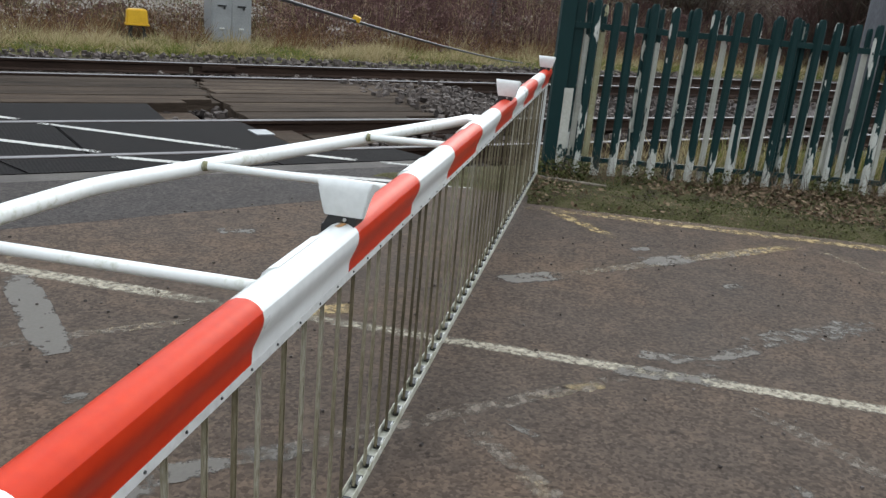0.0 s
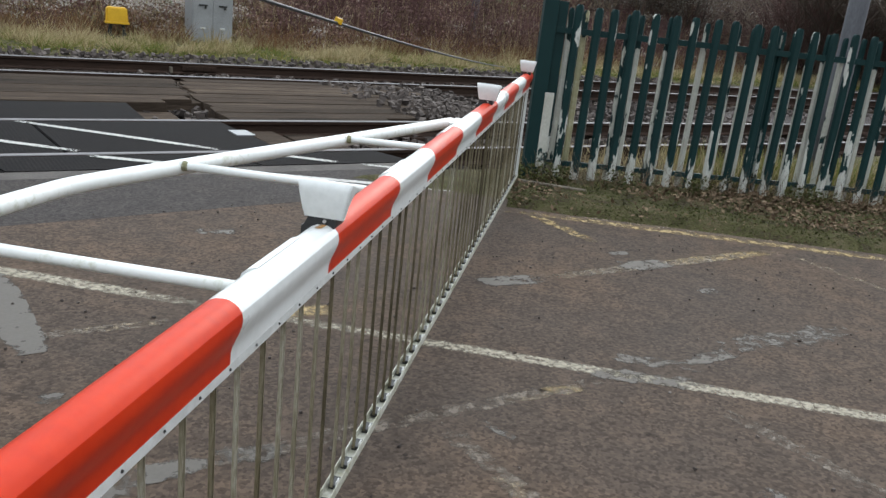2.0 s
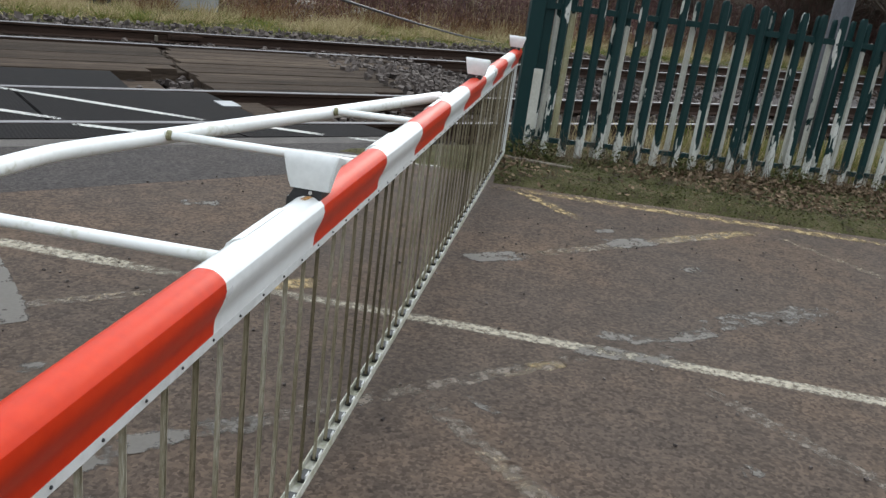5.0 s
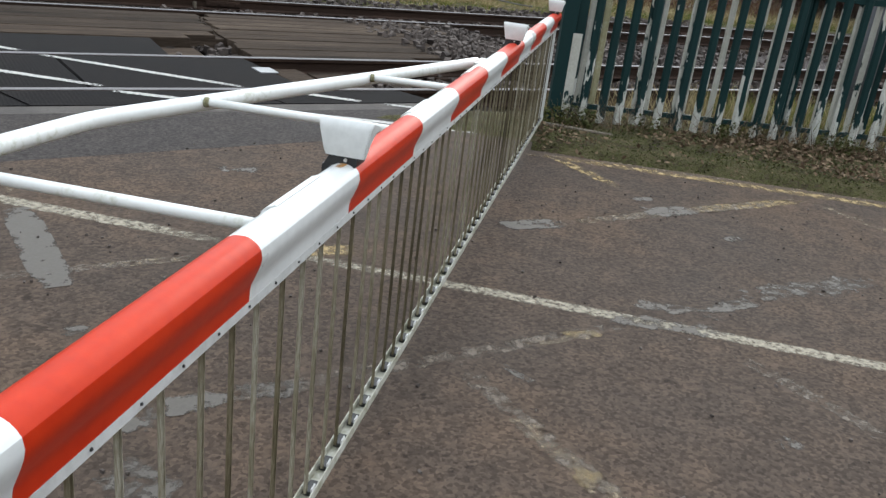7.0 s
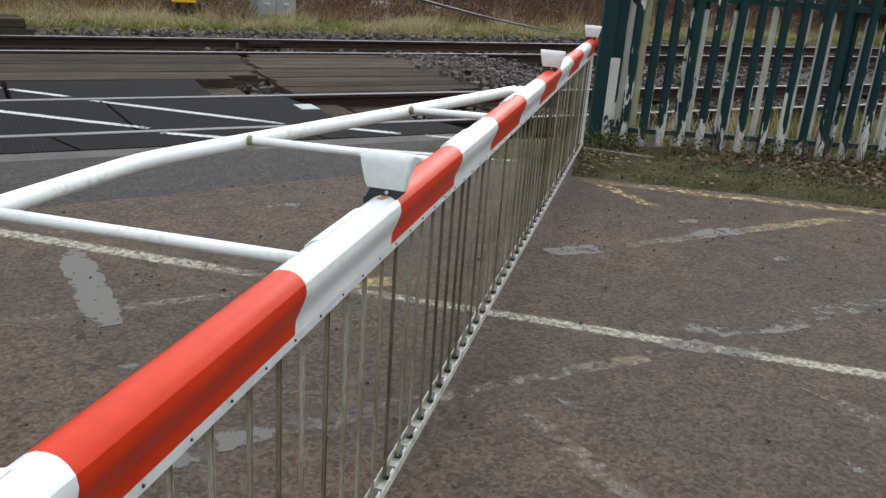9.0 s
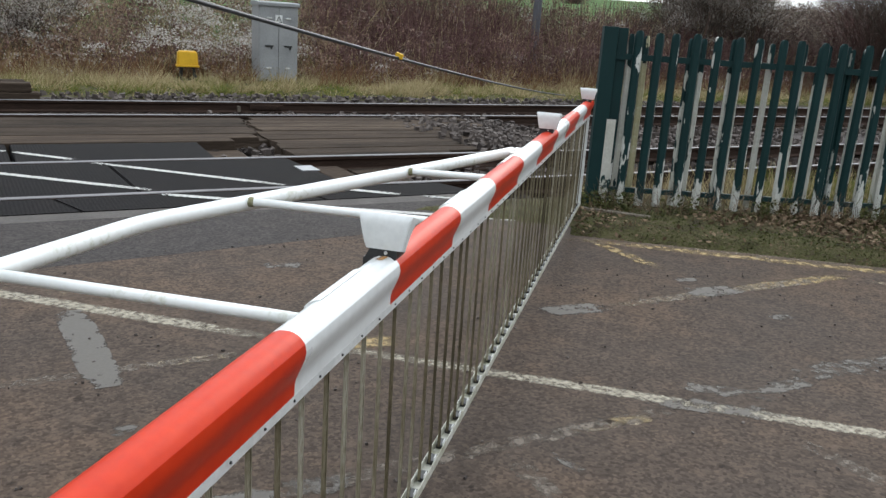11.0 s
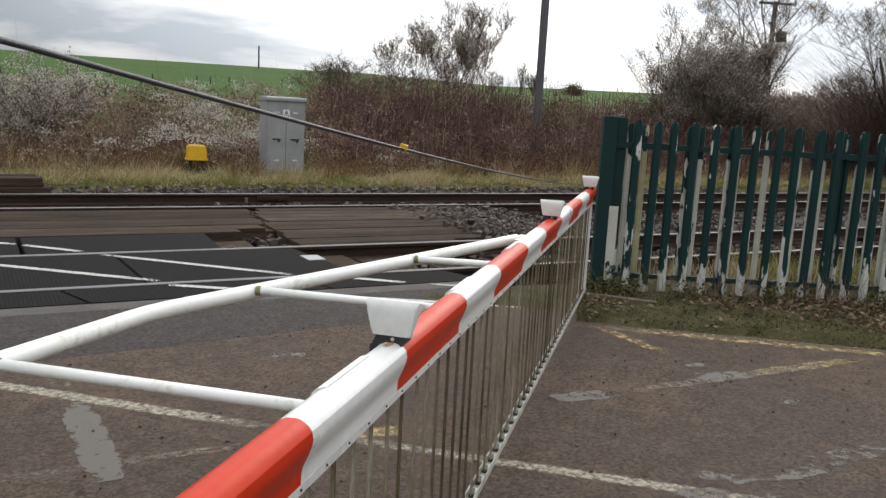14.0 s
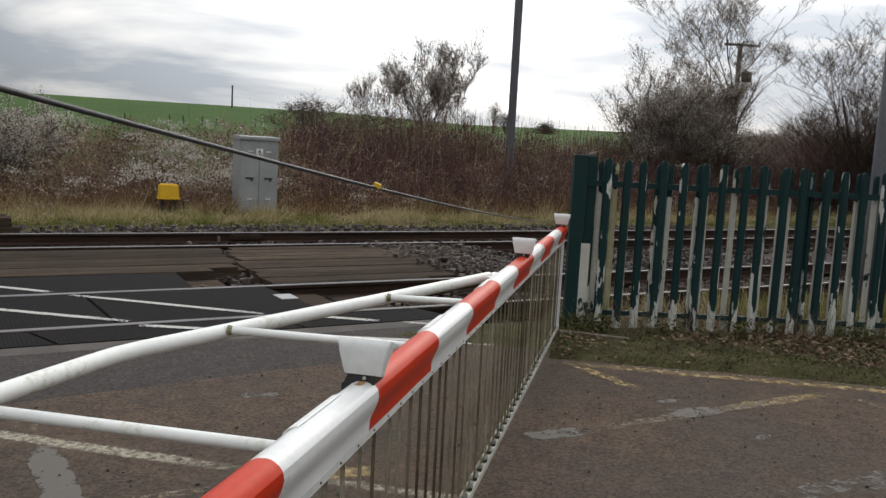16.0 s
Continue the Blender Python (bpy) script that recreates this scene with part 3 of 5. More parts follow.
# strip of newer, darker asphalt next to the crossing
newer = part("road_patch", extruded([(-30, -0.737), (4.03, -0.737), (4.28, -1.30), (3.3, -1.52), (2.2, -1.62), (1.2, -1.72), (0.3, -1.80), (-30, -2.2)], -0.01, 0.0006, "z"), NEWER)
tagged(newer, "smoother dark asphalt strip beside the crossing panels", "road", kind="structure")

# markings of the crossing box, most of them nearly worn away
strip("centre_line", (0.25, -1.83), (1.55, -3.08), 0.10, LINE_WHITE, "worn white line along the road", bend=0.05)
strip("centre_line", (1.52, -3.05), (6.2, -7.45), 0.085, LINE_WHITE, "worn white line along the road", bend=0.05)
strip("edge_line", (4.02, -2.02), (6.4, -4.00), 0.13, LINE_YELLOW, "worn yellow line along the road's edge", z=0.004, bend=0.12)
strip("edge_line", (4.06, -1.94), (6.4, -3.88), 0.075, LINE_PALE, "bleached edge of the yellow line", z=0.006, bend=0.2)
strip("box_line", (4.205, -2.10), (4.18, -2.84), 0.12, LINE_YELLOW, "yellow bar of the box marking", bend=0.08)
strip("box_line", (4.28, -3.305), (5.34, -3.35), 0.13, LINE_YELLOW, "worn yellow bar of the box marking", bend=0.1)
strip("box_line", (3.02, -3.275), (5.40, -3.345), 0.12, LINE_PALE, "bleached bar of the box marking", z=0.0045, bend=0.1)
strip("box_line", (3.34, -3.29), (5.32, -3.345), 0.12, LINE_GHOST, "ghost of a box marking bar", z=0.0035, bend=0.08)
strip("box_line", (5.38, -3.25), (5.34, -4.6), 0.11, LINE_PALE, "faded bar of the box marking", bend=0.1)
strip("box_line", (1.84, -3.30), (2.12, -3.335), 0.14, LINE_YELLOW, "worn yellow bar of the box marking", z=0.006)
strip("box_line", (0.3, -3.225), (1.50, -3.235), 0.085, LINE_GHOST, "ghost of a box marking bar", bend=0.1)
strip("box_line", (0.93, -3.22), (1.44, -3.24), 0.08, LINE_PALE, "faded bar of the box marking", z=0.0045, bend=0.15)
strip("box_line", (1.975, -4.26), (2.0, -5.60), 0.105, LINE_GHOST, "ghost of a box marking bar", bend=0.08)
strip("box_line", (1.97, -4.60), (2.0, -5.55), 0.10, LINE_PALE, "bleached bar of the box marking", z=0.0045, bend=0.1)
strip("box_line", (1.965, -5.0), (1.995, -5.12), 0.11, LINE_TRACE, "last yellow of the box marking", z=0.006, bend=0.1)
strip("box_line", (2.24, -4.355), (2.72, -4.37), 0.085, LINE_PALE, "bleached bar of the box marking", z=0.0045, bend=0.1)
strip("box_line", (2.46, -4.335), (2.66, -4.375), 0.07, LINE_TRACE, "last yellow of the box marking", z=0.006, bend=0.2)
strip("box_line", (0.85, -4.30), (3.0, -4.36), 0.10, LINE_GHOST, "ghost of a box marking bar", bend=0.12)
strip("box_line", (3.05, -4.66), (3.11, -5.6), 0.10, LINE_GHOST, "ghost of a box marking bar", bend=0.1)
strip("box_line", (0.80, -2.02), (0.82, -2.30), 0.15, LINE_PALE, "faded yellowish end of a marking bar", z=0.0045)
SM = "smooth pale grey patch on the asphalt"
strip("grey_patch", (0.835, -2.48), (0.865, -3.38), 0.15, SMEAR_L, SM, z=0.0055, bend=0.06)
strip("grey_patch", (2.95, -3.235), (3.36, -3.30), 0.15, SMEAR, SM, z=0.0055, bend=0.1)
strip("grey_patch", (3.97, -3.26), (4.34, -3.30), 0.17, SMEAR, SM, z=0.0065, bend=0.15)
strip("grey_patch", (4.10, -3.06), (4.24, -3.08), 0.07, SMEAR, SM, z=0.0065)
strip("grey_patch", (4.10, -3.75), (4.26, -3.76), 0.10, SMEAR_B, SM, z=0.0065)
strip("grey_patch", (2.96, -4.17), (3.30, -4.44), 0.13, SMEAR_B, SM, z=0.0055, bend=0.15)
strip("grey_patch", (2.74, -4.24), (3.20, -4.58), 0.15, SMEAR_B, SM, z=0.0066, bend=0.1)
strip("grey_patch", (3.20, -4.36), (3.62, -4.36), 0.13, SMEAR_B, SM, z=0.0060, bend=0.3)
strip("grey_patch", (3.52, -4.30), (4.50, -4.43), 0.20, SMEAR_B, SM, z=0.0055, bend=0.3)
strip("grey_patch", (0.82, -4.29), (1.00, -4.33), 0.16, SMEAR, SM, z=0.0055, bend=0.2)
strip("grey_patch", (0.98, -4.30), (1.21, -4.31), 0.11, SMEAR, SM, z=0.0060, bend=0.2)
strip("grey_patch", (1.20, -4.29), (1.45, -4.33), 0.13, SMEAR_B, SM, z=0.0055, bend=0.2)
strip("grey_patch", (0.80, -4.50), (0.95, -4.74), 0.20, SMEAR_B, SM, z=0.0055, bend=0.2)
strip("grey_patch", (0.80, -3.73), (0.93, -3.76), 0.10, SMEAR_B, SM, z=0.0055, bend=0.2)
strip("grey_patch", (1.86, -2.04), (2.14, -2.10), 0.15, SMEAR_B, SM, z=0.0055, bend=0.3)
strip("grey_patch", (2.66, -5.17), (2.78, -5.21), 0.08, SMEAR_B, SM, z=0.0055)
strip("grey_patch", (2.12, -4.42), (2.17, -4.62), 0.05, SMEAR_B, SM, z=0.0055)

# ---- railway ----
RAIL_Y = (0.0, 1.40, 4.64, 6.18)
JOINT_X = 4.57
RAIL_PROFILE = [(-0.07, -0.159), (0.07, -0.159), (0.07, -0.148), (0.012, -0.128), (0.010, -0.05), (0.034, -0.036), (0.036, -0.008)]
RAIL_HEAD = [(0.036, -0.009), (0.034, -0.003), (0.022, 0.0), (-0.022, 0.0), (-0.034, -0.003), (-0.036, -0.009)]


def build_rail(y):
    rail = tagged(new("rail"), "rusty steel railway rail with a polished head", "rail", "rails of the two tracks")
    rail.location = (0, y, 0.004)
    web = RAIL_PROFILE + [(-p[0], p[1]) for p in reversed(RAIL_PROFILE[2:])]
    part("web", extruded(web, -30, 160), RAILRUST, rail)
    part("head", extruded(RAIL_HEAD, -30, 160), RAILHEAD, rail, "worn shiny rail head")
    return rail


for y in RAIL_Y:
    last_rail = build_rail(y)
plate_ = part("fishplate", boxed(JOINT_X - 0.26, JOINT_X + 0.26, -0.052, -0.011, -0.118, -0.040, 0.008), RAILRUST, last_rail, "rusty fishplate at a rail joint")
for k in range(4):
    part("nut", tube(bmesh.new(), [(JOINT_X - 0.19 + 0.127 * k, -0.072, -0.079), (JOINT_X - 0.19 + 0.127 * k, -0.050, -0.079)], 0.019, 6), RAILRUST, plate_)
part("anchor_clip", boxed(JOINT_X - 0.45, JOINT_X - 0.41, -0.09, -0.012, -0.15, -0.06, 0.012), CONCRETE, last_rail, "pale rail anchor clip")


def build_sleeper():
    s = tagged(new("sleeper"), "weathered timber sleeper half buried in ballast", "sleeper", "sleepers of the two tracks")
    part("beam", boxed(-0.125, 0.125, -1.25, 1.25, -0.13, 0.0, 0.012), TIMBER, s)
    for yy in (-0.72, 0.72):
        part("chair", boxed(-0.09, 0.09, yy - 0.17, yy + 0.17, 0.0, 0.035, 0.01), RAILRUST, s)
    return s


first = build_sleeper()
first.matrix_basis = pose(4.75, 0.70, -0.19)
for k in range(1, 22):
    copy_thing(first, pose(4.75 + 0.7 * k, 0.70, -0.19))
for k in range(0, 22):
    copy_thing(first, pose(6.7 + 0.7 * k, 5.41, -0.19))

# crossing surface of the near track: rubber panels, studs drawn in colour
deck = tagged(new("crossing_deck"), "black rubber level crossing panels round the near track", "crossing deck", kind="structure")


def panel(x0, x1, y0, y1, skew0=0.0, skew1=0.0, top=-0.004):
    """A panel whose ends may run askew; its studs are only in the rubber's colour."""
    bm = bmesh.new()
    lo = [bm.verts.new(v) for v in ((x0, y0, top - 0.14), (x1, y0, top - 0.14), (x1 + skew1, y1, top - 0.14), (x0 + skew0, y1, top - 0.14))]
    hi = [bm.verts.new((v.co.x, v.co.y, top)) for v in lo]
    bm.faces.new(lo[::-1]); bm.faces.new(hi)
    for i in range(4):
        bm.faces.new((lo[i], lo[(i + 1) % 4], hi[(i + 1) % 4], hi[i]))
    bmesh.ops.bevel(bm, geom=[e for e in bm.edges if e.verts[0] in hi and e.verts[1] in hi], offset=0.008, segments=2, affect="EDGES")
    return part("panel", bm, RUBBER, deck)


for x0, x1 in ((-9, -6.6), (-6.59, -4.2), (-4.19, -1.8), (-1.79, 0.25), (0.26, 1.13), (1.14, 2.9), (2.91, 4.3)):
    panel(x0, x1, -0.50, -0.05, -0.15, -0.15)
for x0, x1 in ((-9, -5.6), (-5.59, -2.2), (-2.19, 0.1), (0.11, 1.60), (1.61, 3.31)):
    panel(x0, x1, 0.055, 1.345, -0.06, -0.06 if x1 < 3 else -0.09)
for x0, x1 in ((-9, -5.6), (-5.59, -2.2), (-2.19, 0.81), (0.845, 2.55)):
    panel(x0, x1, 1.455, 2.42, 0.0, 0.0 if x1 < 2 else 0.06)
part("edging", boxed(-30, 4.25, -0.715, -0.505, -0.2, -0.006, 0.008), EDGING, deck, "worn concrete edging beam")
part("joint_plate", boxed(3.13, 3.30, 0.66, 0.90, -0.006, 0.004, 0.002), GREY, deck, "small white plate")
part("bearer", boxed(3.45, 3.75, 0.06, 1.33, -0.22, -0.09, 0.02), TIMBER, deck)
part("bearer", boxed(3.85, 4.25, 0.07, 1.32, -0.24, -0.12, 0.02), TIMBER, deck)

# white edge lines of the footway over the rubber
for p, q in (((0.30, 2.36), (0.80, 2.01)), ((0.85, 1.96), (1.31, 1.50)), ((1.44, 1.32), (2.76, 0.08)), ((3.10, -0.10), (3.56, -0.46)), ((3.72, -0.56), (4.9, -1.38)),
             ((0.35, 1.24), (1.70, 0.09)), ((1.74, -0.07), (2.26, -0.40)), ((2.42, -0.55), (4.25, -1.62)), ((-1.5, 2.6), (0.2, 1.36))):
    strip("footway_line", p, q, 0.085, LINE_CROSS, "white footway line on the crossing", z=0.004, bend=0.08)

# timber baulks between the tracks
baulks = tagged(new("timber_deck"), "brown weathered timber baulks between the tracks", "timber deck", kind="structure")
rng = random.Random(4)


def baulk(x0, x1, y0, y1, top, deep=0.2):
    bm = boxed(x0, x1, y0, y1, top - deep, top, 0.010)
    for v in bm.verts:
        v.co.z += 0.006 * noise.noise((v.co.x * 1.7, v.co.y * 9, 2.0))
        v.co.x += 0.06 * noise.noise((v.co.y * 7, v.co.z * 3, v.co.x))
    return part("plank", bm, TIMBER, baulks)


y = 2.45
for k, xe in enumerate((3.03, 3.40, 3.47, 3.50, 3.55, 3.61, 3.66)):
    w = 0.27 if k in (1, 6) else 0.30
    top = (0.002, -0.010, -0.006, -0.012, -0.010, -0.014, -0.016)[k]
    baulk(-9 + rng.uniform(-1, 1), -1.2 + rng.uniform(-0.4, 0.4), y, y + w - 0.003, top)
    baulk(-1.1, xe, y, y + w - 0.003, top)
    y += w
y = 1.55
for k, (xs_, xe) in enumerate(((3.46, 5.2), (3.45, 5.8), (3.46, 6.2), (3.50, 6.4), (3.50, 6.1), (3.52, 6.6), (3.58, 6.2), (3.63, 6.9), (3.68, 6.5), (3.80, 7.0))):
    baulk(xs_ + rng.uniform(-0.02, 0.02), xe + rng.uniform(-0.15, 0.15), y, y + 0.297 - (0.03 if k == 9 else 0), -0.045 + 0.0035 * k + rng.uniform(-0.004, 0.004))
    y += 0.3
for x0, x1, yy, top in ((-9, 2.6, 4.75, -0.14), (-9, 3.3, 5.05, -0.15), (-9, 2.9, 5.36, -0.15), (-9, 3.2, 5.68, -0.15)):
    baulk(x0, x1, yy, yy + 0.28, top)

baulk(3.15, 3.98, 2.76, 4.5, -0.05, 0.12)
baulk(2.62, 3.05, 1.56, 2.44, -0.10, 0.10)

# old baulks heaped beyond the far rail
heap = tagged(new("timber_stack"), "dark rotten timber baulks stacked beside the far rail", "timber stack")
for x1, y0, y1, z0, z1 in ((1.42, 6.33, 6.62, -0.26, 0.075), (1.36, 6.63, 6.92, -0.26, 0.08), (1.33, 6.34, 6.61, 0.078, 0.205), (1.28, 6.62, 6.90, 0.083, 0.215)):
    bm = boxed(-9, x1, y0, y1, z0, z1, 0.02)
    for v in bm.verts:
        v.co.z += 0.012 * noise.noise((v.co.x * 2, v.co.y * 6, 1.0)) if v.co.z > 0.1 else 0.0
        v.co.x += 0.06 * noise.noise((v.co.y * 8, v.co.z * 9, 4.0))
    part("baulk", bm, TIMBER, heap)


# ballast
def stones(n, places, size, rng):
    """Low, rough lumps: eight-cornered stones from a squeezed cube."""
    cube = np.array([(x, y, z) for z in (-1, 1) for y in (-1, 1) for x in (-1, 1)], float)
    quads = np.array([(0, 2, 3, 1), (4, 5, 7, 6), (0, 1, 5, 4), (2, 6, 7, 3), (0, 4, 6, 2), (1, 3, 7, 5)])
    v = cube[None] * rng.uniform(0.55, 1.0, (n, 8, 3)) * (size * rng.uniform(0.6, 1.4, (n, 1, 3)))
    ang = rng.uniform(0, 2 * np.pi, n)
    tilt = rng.uniform(-0.7, 0.7, n)
    c, s = np.cos(ang)[:, None], np.sin(ang)[:, None]
    x, y, z = v[..., 0], v[..., 1], v[..., 2]
    ct, st = np.cos(tilt)[:, None], np.sin(tilt)[:, None]
    x, z = x * ct - z * st, x * st + z * ct
    v = np.stack([x * c - y * s, x * s + y * c, z], -1) + places[:, None]
    faces = (quads[None] + 8 * np.arange(n)[:, None, None]).reshape(-1, 4)
    return v.reshape(-1, 3), faces


def build_ballast():
    rng = np.random.default_rng(7)
    spots = []
    for n, x0, x1, y0, y1, z in ((1500, 6.0, 13, 1.5, 4.6, -0.21), (1100, 6.5, 14, 4.7, 6.1, -0.22), (1300, 4.4, 12, -0.7, 1.4, -0.22), (2600, -3, 16, 6.35, 7.35, -0.19),
                                 (170, 2.5, 3.7, 1.5, 2.8, -0.17), (120, 2.9, 3.8, 2.7, 3.8, -0.2), (1200, 10, 26, 4.7, 7.4, -0.2), (900, 12, 26, -0.9, 4.6, -0.2), (300, 3.4, 7.5, 4.7, 6.1, -0.2), (160, 5.7, 6.6, 1.5, 4.55, -0.05), (650, 6.2, 7.6, 1.5, 4.55, -0.06),
                                 (500, 4.4, 10, -1.1, -0.6, -0.2)):
        p = np.stack([rng.uniform(x0, x1, n), rng.uniform(y0, y1, n), np.full(n, z) + rng.uniform(-0.02, 0.05, n)], 1)
        if y0 > 6.2:
            p[:, 2] += 0.13 * np.clip((p[:, 1] - 6.7) / 0.5, 0, 1)
        spots.append(p)
    p = np.concatenate(spots)
    v, f = stones(len(p), p, 0.036, rng)
    me = bpy.data.meshes.new("ballast")
    me.from_pydata(v.tolist(), [], f.tolist())
    me.materials.append(BALLAST)
    stuff("ballast", me, "grey brown broken stone ballast between the rails", "ballast")


build_ballast()


def build_grit():
    g = np.random.default_rng(17)
    n = 900
    p = np.stack([g.uniform(-0.8, 5.2, n), g.uniform(-6.0, -1.5, n), np.full(n, 0.004)], 1)
    p = p[np.array([beyond_edge(float(x), float(y)) < -0.03 and noise.noise((float(x) * 1.1, float(y) * 1.1, 6.0)) + g.normal(0, 0.25) > -0.05 for x, y, _ in p])]
    v, f = stones(len(p), p, 0.0042 * g.uniform(0.5, 1.6, (len(p), 1, 1)), g)
    me = bpy.data.meshes.new("loose_grit")
    me.from_pydata(v.tolist(), [], f.tolist())
    me.materials.append(BALLAST)
    stuff("loose_grit", me, "small loose stones scattered on the asphalt", "grit")


build_grit()


# ---- crossing barrier ----
BOOM_AT = pose(1.252, -4.877, 0, 0, 0, 45.385)
barrier = tagged(new("crossing_barrier"), "lowered red and white crossing barrier with a hanging bar skirt", "barrier")
barrier.matrix_basis = BOOM_AT
SECTION = [(0.030, 0.788), (0.043, 0.825), (0.046, 0.850), (0.045, 0.868), (0.040, 0.883), (0.031, 0.893), (0.018, 0.899), (0.002, 0.9005), (-0.007, 0.899), (-0.015, 0.8952),
           (-0.0220, 0.8895), (-0.0280, 0.8815), (-0.0305, 0.868), (-0.0285, 0.856), (-0.0235, 0.842), (-0.0175, 0.828), (-0.0125, 0.816), (-0.0108, 0.806), (-0.0105, 0.795), (-0.010, 0.783)]
JOINTS = (-3.9, -3.2, -2.66, -2.12, -1.58, -1.056, -0.495, 0.007, 0.565, 1.06, 1.62, 2.13, 2.70, 3.2, 3.75, 4.25, 4.78)
for i, (s0, s1) in enumerate(zip(JOINTS, JOINTS[1:])):
    red = i % 2 == 1
    ob = part("boom_section", extruded(SECTION, s0, s1), RED if red else WHITE, barrier, "red reflective sleeve" if red else "white reflective sleeve")
    for p in ob.data.polygons:
        p.use_smooth = abs(p.normal.x) < 0.5
    ob.data.set_sharp_from_angle(angle=radians(25))
part("mounting_strip", extruded([(-0.0105, 0.768), (-0.0105, 0.786), (0.004, 0.786), (0.004, 0.768)], -3.9, 4.8), ALU, barrier, "white riveted strip under the boom")

rivet = None
for k in range(64):
    s = -2.0 + k * 0.1075
    bm = bmesh.new()
    if rivet is None:
        bmesh.ops.create_uvsphere(bm, u_segments=8, v_segments=5, radius=0.0028, matrix=pose(0, 0, 0))
        rivet = part("rivet", bm, BLACK, barrier, m=pose(s, -0.011, 0.777))
    else:
        bm.free()
        again(rivet, pose(s, -0.011, 0.777))

# skirt: hanging channel bars set into an open bottom rail
BAR_PROFILE = [(-0.0042, -0.0045), (-0.0033, -0.0045), (-0.0028, 0.0015), (0.0028, 0.0015), (0.0033, -0.0045), (0.0042, -0.0045), (0.0042, 0.0030), (-0.0042, 0.0030)]
bar = None
for k in range(74):
    s = -3.06 + k * 0.1055
    tilt = random.uniform(-0.5, 0.5)
    if bar is None:
        bar = part("bar", extruded(BAR_PROFILE, 0.112, 0.79, "z"), BAR, barrier, m=pose(s, 0.006, 0, 0, tilt, 0))
    else:
        again(bar, pose(s, 0.006 + random.uniform(-0.002, 0.002), 0, 0, 0, random.uniform(-6, 6)) @ pose(0, 0, 0, random.uniform(-0.2, 0.2), random.uniform(-0.25, 0.25), 0))
part("bottom_rail", extruded([(-0.016, 0.098), (-0.016, 0.126), (-0.0135, 0.126), (-0.0135, 0.101), (0.017, 0.101), (0.017, 0.126), (0.0195, 0.126), (0.0195, 0.098)], -3.2, 4.74), RAILSTRIP, barrier, "white open bottom rail")
# black blocks stand in for the shade inside the open rail
clip = None
for k in range(74):
    s = -3.06 + k * 0.1055 + 0.02
    if clip is None:
        clip = part("spacer", boxed(-0.018, 0.030, -0.0125, 0.013, 0.102, 0.115, 0.002), BLACK, barrier, m=pose(s, 0, 0))
        tab = part("tab", boxed(-0.012, 0.012, -0.014, -0.011, 0.118, 0.136), ALU, barrier, m=pose(s - 0.02, 0, 0))
    else:
        again(clip, pose(s, 0, 0)); again(tab, pose(s - 0.02, 0, 0))
end_bar = part("end_bar", boxed(4.715, 4.74, -0.012, 0.018, 0.10, 0.79, 0.003), ALU, barrier)

# stay frame beside the boom: a bent tube and three cross tubes
STAY_Z = 0.7925
stay = [(2.445, 0.160), (2.435, 0.163), (2.3, 0.206), (1.565, 0.445), (1.1, 0.602), (0.72, 0.727), (0.46, 0.812), (0.39, 0.832), (0.33, 0.845), (0.27, 0.851), (-0.145, 0.870), (-0.6, 0.905), (-1.2, 0.98), (-2.0, 1.04), (-3.3, 1.0), (-3.7, 0.7), (-3.95, 0.28)]
part("stay_tube", tube(bmesh.new(), [(s, o, STAY_Z) for s, o in stay], [0.016, 0.0250] + [0.0250] * (len(stay) - 2), 16), TUBE, barrier, "bent white stay tube with algae", smooth=True)
part("stay_lug", boxed(2.36, 2.56, 0.045, 0.165, STAY_Z - 0.008, STAY_Z + 0.008, 0.003), TUBE, barrier)
for s, o in ((-0.225, 0.872), (0.715, 0.727), (1.55, 0.448), (-1.2, 0.98)):
    part("cross_tube", tube(bmesh.new(), [(s, 0.05, STAY_Z + 0.020), (s, o, STAY_Z + 0.009)], 0.0138, 14), TUBE, barrier, smooth=True)
    part("weld", tube(bmesh.new(), [(s, o - 0.040, STAY_Z + 0.009), (s, o - 0.030, STAY_Z + 0.009), (s, o - 0.022, STAY_Z + 0.009)], [0.0141, 0.0162, 0.0170], 14), MOSS, barrier, "weld collar green with algae", smooth=True)
    part("bracket", extruded([(0.0465, 0.795), (0.0505, 0.795), (0.0505, 0.868), (0.0445, 0.8865), (0.034, 0.8962), (0.020, 0.9012), (0.015, 0.9012), (0.017, 0.8990), (0.032, 0.8935), (0.0412, 0.8840), (0.0462, 0.868)], s - 0.11, s + 0.11), LAMPWHITE, barrier, "white saddle bracket over the boom")
    bm = bmesh.new()
    tube(bm, [(s - 0.10, 0.060, 0.85), (s - 0.10, 0.048, 0.85)], 0.010, 8)
    part("bolt", bm, BLACK, barrier)

# pivot housing beyond the view, on which the boom rests
part("pedestal", boxed(-4.5, -3.85, -0.25, 0.30, -0.06, 1.05, 0.02), GREY, barrier, "grey barrier machine housing")


